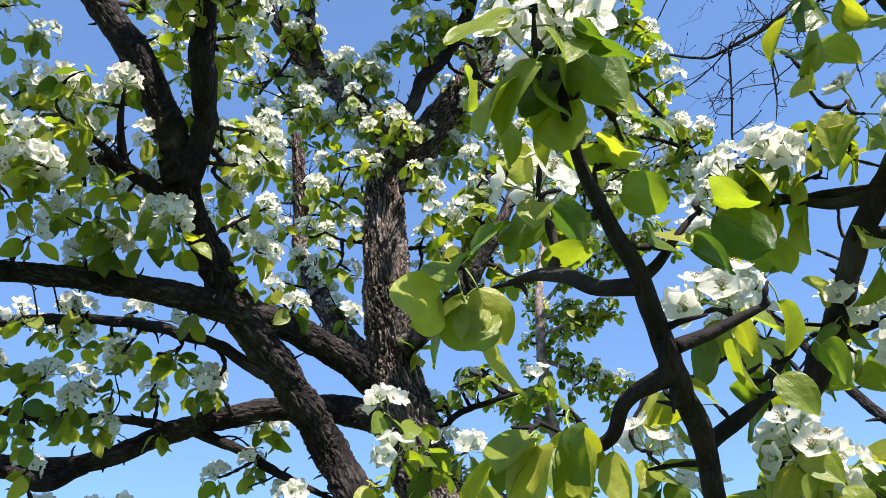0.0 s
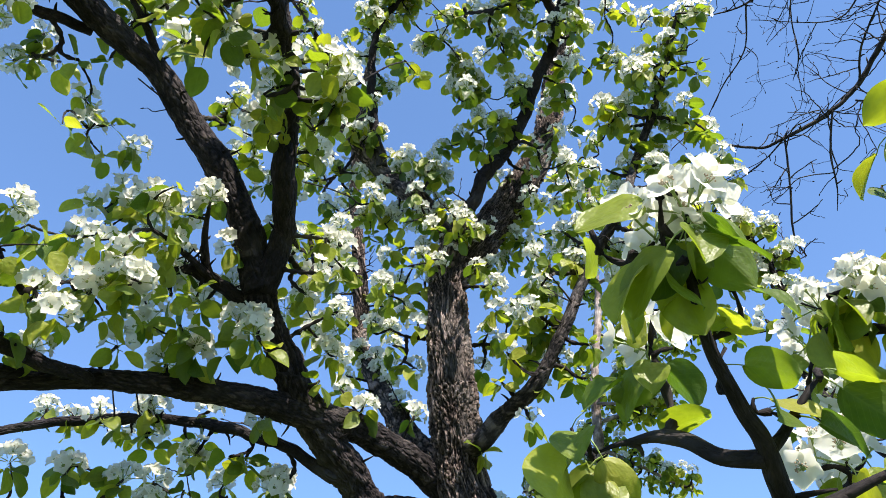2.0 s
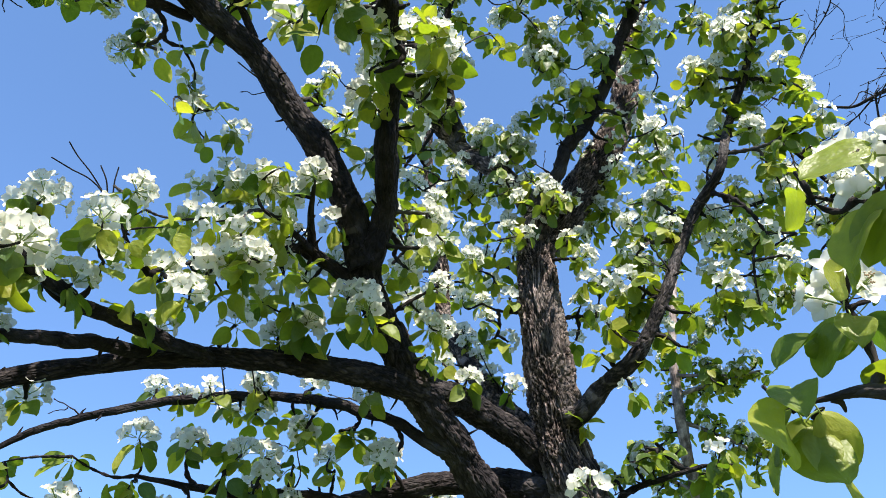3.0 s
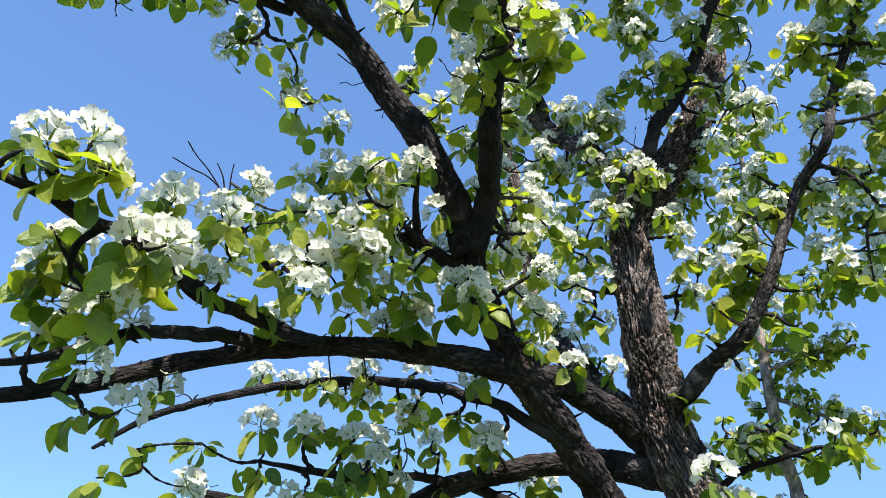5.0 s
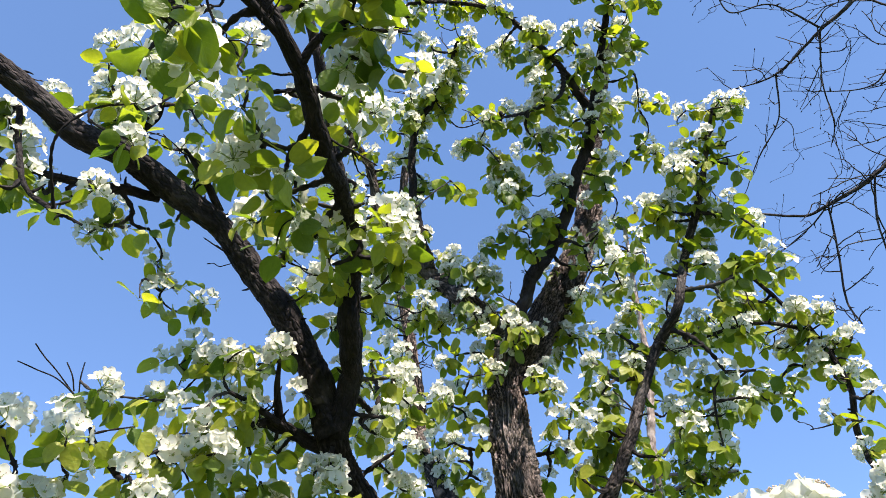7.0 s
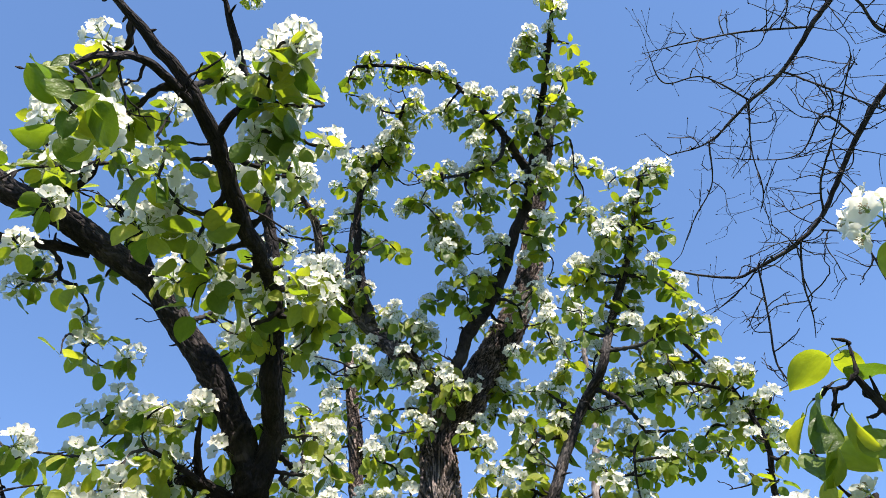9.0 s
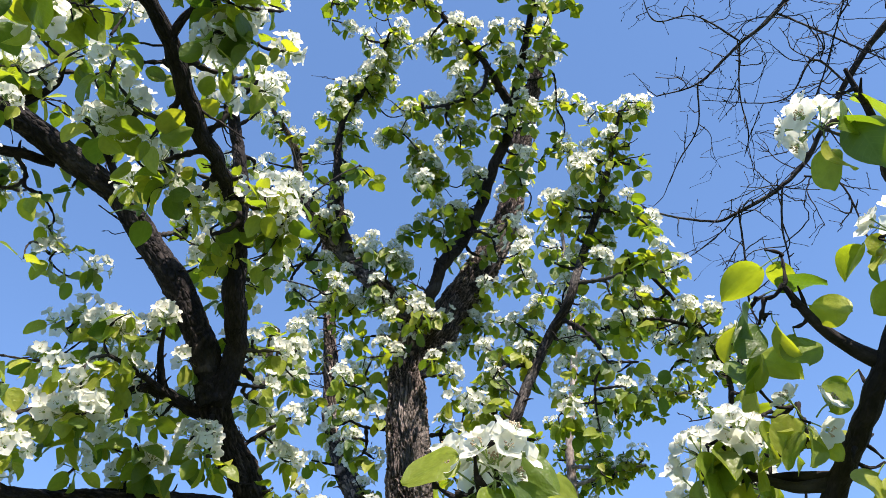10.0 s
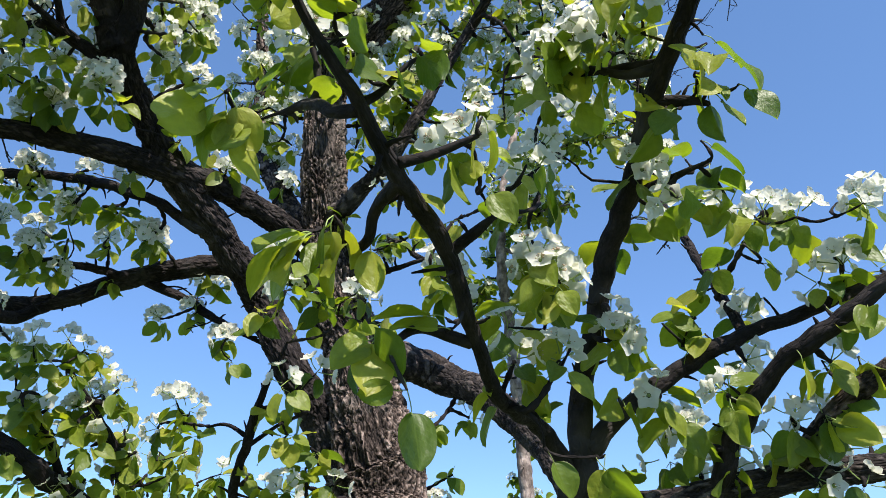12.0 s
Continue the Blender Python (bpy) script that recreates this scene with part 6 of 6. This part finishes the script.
pear.cloak([(-0.8, 0.5, 2.06), (-0.72, 0.62, 2.07)], 9, 0.03, 8, 4, 0.95)
pear.cloak([(-0.84, 0.57, 2.0), (-0.72, 0.66, 2.03)], 7, 0.03, 8, 4, 0.95)
# large leaves that hang from the front shoot's side twigs
for place, size, count in (((0.026, 0.355, 1.697), 1.3, 4), ((0.04, 0.365, 1.69), 1.2, 2), ((0.06, 0.44, 1.64), 1.35, 4), ((0.085, 0.43, 1.652), 1.25, 3), ((0.122, 0.5, 1.567), 1.2, 3), ((0.16, 0.5, 1.513), 1.2, 3)):
    pear.sprig(place, size, count)
pear.cloak([(-0.1, 1.2, 2.5), (-0.06, 1.19, 2.72)], 18, 0.05, 8, 3, 0.74)
pear.cloak([(-0.1, 1.2, 2.72), (-0.3, 1.17, 3.0)], 14, 0.05, 8, 3, 0.74)
pear.cloak([(0.05, 1.23, 2.8), (0.28, 1.2, 3.4)], 18, 0.06, 8, 4, 0.78)
pear.cloak([(-0.02, 1.12, 2.98), (0.1, 1.08, 3.3)], 24, 0.05, 7, 4, 0.78)
pear.cloak([(0.02, 1.12, 2.86), (0.24, 0.93, 3.24)], 16, 0.05, 8, 4, 0.78)
pear.fill(250, 0.004, 0.022, 9, 4, 0.88, 0.85)
pear.fill(360, 0.002, 0.03, 8, 4, 0.76, 0.8, above=2.4)
pear.plume([(-0.588, 1.250, 3.019), (-0.613, 1.296, 2.962), (-0.658, 1.342, 2.890)], 30, 0.32)
pear.plume([(-0.226, 0.822, 3.508), (-0.224, 0.781, 3.529), (-0.213, 0.741, 3.549)], 20, 0.32)
pear.plume([(-0.096, 0.847, 3.505), (-0.102, 0.798, 3.530), (-0.102, 0.752, 3.552)], 20, 0.32)
pear.plume([(-0.140, 0.835, 3.510), (-0.150, 0.792, 3.531), (-0.141, 0.765, 3.544)], 20, 0.32)
pear.spray(150, 0.004, 0.03, 0.08, -0.2)
pear.finish((0.2, 0.13, 1.76))


# ---- a young pear tree behind it ----
young_tree = thing("young_pear_tree", (0.481, 2.503, 0), "slender young pear tree with pale bark and small leaves", "tree")
young = Tree(young_tree, 23, PALE_BARK, TWIG_BARK)
young.limb("trunk", [
    (0.481, 2.502, -0.054, 0.033), (0.461, 2.483, 1.305, 0.027), (0.425, 2.451, 2.258, 0.022), (0.403, 2.416, 2.467, 0.021),
    (0.39, 2.337, 2.649, 0.019), (0.412, 2.302, 2.912, 0.016), (0.481, 2.316, 3.25, 0.014), (0.504, 2.256, 3.596, 0.011), (0.532, 2.172, 3.969, 0.007),
], sides=14, rough=0.06, stubs=0.6)
young.limb("branch", [
    (0.406, 2.336, 2.647, 0.008), (0.517, 2.312, 2.574, 0.007), (0.598, 2.287, 2.504, 0.005), (0.659, 2.286, 2.469, 0.004),
], sides=8, rough=0.06, stubs=0.6)
young.limb("branch", [
    (0.419, 2.428, 2.429, 0.008), (0.313, 2.388, 2.482, 0.006), (0.218, 2.334, 2.549, 0.004),
], sides=8, rough=0.06, stubs=0.6)
young.limb("branch", [
    (0.398, 2.272, 2.798, 0.007), (0.495, 2.221, 2.762, 0.005), (0.593, 2.177, 2.73, 0.003),
], sides=8, rough=0.06, stubs=0.6)
young.limb("branch", [
    (0.425, 2.228, 2.841, 0.008), (0.523, 2.103, 2.901, 0.005), (0.659, 1.999, 2.895, 0.004), (0.778, 1.912, 2.852, 0.003),
], sides=8, rough=0.06, stubs=0.6)
young.limb("branch", [
    (0.412, 2.283, 2.735, 0.008), (0.521, 2.197, 2.728, 0.005), (0.625, 2.111, 2.709, 0.003),
], sides=8, rough=0.06, stubs=0.6)
young.limb("branch", [
    (0.458, 2.106, 3.212, 0.007), (0.561, 1.988, 3.18, 0.005), (0.705, 1.913, 3.121, 0.004), (0.764, 1.839, 3.083, 0.003),
], sides=8, rough=0.06, stubs=0.6)
young.fill(480, 0.0, 0.03, 5, 5, 0.66, 0.5)
young.finish((0.7, 2.35, 2.4), whole=0, singles=120)


# ---- a bare tree whose twigs reach in from the side ----
bare_tree = thing("bare_tree", (2.795, 2.145, 0), "leafless tree with dark drooping twigs and small buds", "tree")
bare = Tree(bare_tree, 31, BARE_BARK, BARE_BARK)
bare.limb("trunk", [
    (2.795, 2.145, -0.054, 0.085), (2.795, 2.145, 1.825, 0.072), (2.698, 2.08, 2.865, 0.055), (2.34, 1.885, 3.58, 0.033), (1.644, 0.636, 3.559, 0.027),
    (1.468, 0.749, 3.468, 0.014), (1.286, 0.914, 3.373, 0.01), (1.186, 1.051, 3.303, 0.008), (1.081, 1.222, 3.183, 0.007),
    (0.985, 1.293, 3.129, 0.006), (0.894, 1.355, 3.12, 0.005), (0.825, 1.389, 3.122, 0.004), (0.657, 1.394, 3.193, 0.003),
    (0.584, 1.344, 3.268, 0.001),
], sides=14, rough=0.06, stubs=0.4)
bare.limb("branch", [
    (1.387, 0.586, 3.684, 0.01), (1.232, 0.725, 3.639, 0.009), (1.122, 0.825, 3.571, 0.008), (1.033, 0.938, 3.513, 0.006),
    (0.933, 1.009, 3.477, 0.005), (0.822, 1.119, 3.452, 0.003), (0.707, 1.164, 3.464, 0.002),
], sides=8, rough=0.06, stubs=0.4)
bare.limb("branch", [
    (2.632, 2.047, 3.06, 0.033), (1.613, 0.52, 3.715, 0.019), (1.387, 0.586, 3.684, 0.01),
], sides=14, rough=0.06, stubs=0.4)
bare.limb("twig", [
    (0.894, 1.355, 3.12, 0.003), (0.896, 1.438, 3.005, 0.003), (0.888, 1.507, 2.889, 0.003), (0.912, 1.539, 2.828, 0.002),
], sides=8, rough=0.06, stubs=0.4)
bare.limb("twig", [
    (1.007, 1.276, 3.132, 0.003), (0.994, 1.35, 3.043, 0.003), (0.998, 1.403, 2.957, 0.002), (0.995, 1.445, 2.907, 0.001),
], sides=8, rough=0.06, stubs=0.4)
bare.limb("twig", [
    (1.081, 1.222, 3.183, 0.003), (1.07, 1.128, 3.225, 0.003), (1.098, 0.976, 3.278, 0.002), (1.115, 0.804, 3.336, 0.002),
], sides=8, rough=0.06, stubs=0.4)
bare.limb("twig", [
    (1.073, 1.261, 3.153, 0.003), (1.137, 1.232, 3.084, 0.003), (1.163, 1.277, 2.964, 0.002), (1.164, 1.301, 2.879, 0.001),
], sides=8, rough=0.06, stubs=0.4)
bare.limb("twig", [
    (0.822, 1.119, 3.452, 0.003), (0.816, 1.215, 3.363, 0.002), (0.756, 1.294, 3.303, 0.002), (0.714, 1.36, 3.251, 0.001),
], sides=8, rough=0.06, stubs=0.4)
bare.limb("twig", [
    (0.933, 1.009, 3.477, 0.003), (0.929, 1.119, 3.385, 0.002), (0.942, 1.198, 3.288, 0.002), (0.93, 1.252, 3.248, 0.001),
], sides=8, rough=0.06, stubs=0.4)
bare.limb("twig", [
    (1.033, 0.938, 3.513, 0.003), (1.113, 0.945, 3.422, 0.003), (1.236, 0.95, 3.249, 0.002),
], sides=8, rough=0.06, stubs=0.4)
bare.limb("twig", [
    (0.933, 1.002, 3.482, 0.003), (0.805, 0.939, 3.536, 0.002), (0.686, 0.943, 3.538, 0.002), (0.644, 0.858, 3.6, 0.001),
], sides=8, rough=0.06, stubs=0.4)
bare.limb("twig", [
    (1.115, 0.833, 3.57, 0.003), (0.934, 0.848, 3.613, 0.003), (0.772, 0.87, 3.627, 0.002), (0.643, 0.903, 3.652, 0.001),
], sides=8, rough=0.06, stubs=0.4)
bare.limb("twig", [
    (1.186, 1.051, 3.303, 0.003), (1.097, 1.002, 3.35, 0.003), (1.012, 1.088, 3.292, 0.002), (0.812, 1.122, 3.368, 0.001),
], sides=8, rough=0.06, stubs=0.4)
bare.limb("twig", [
    (0.894, 1.355, 3.12, 0.003), (0.851, 1.402, 3.094, 0.002), (0.767, 1.468, 3.064, 0.001),
], sides=8, rough=0.06, stubs=0.4)
bare.limb("branch", [
    (1.468, 0.749, 3.468, 0.009), (1.292, 0.824, 3.467, 0.006), (1.201, 0.741, 3.528, 0.004), (1.11, 0.709, 3.555, 0.002),
], sides=8, rough=0.06, stubs=0.4)
bare.spray(200, 0.0, 0.013, 0.14, 0.3)
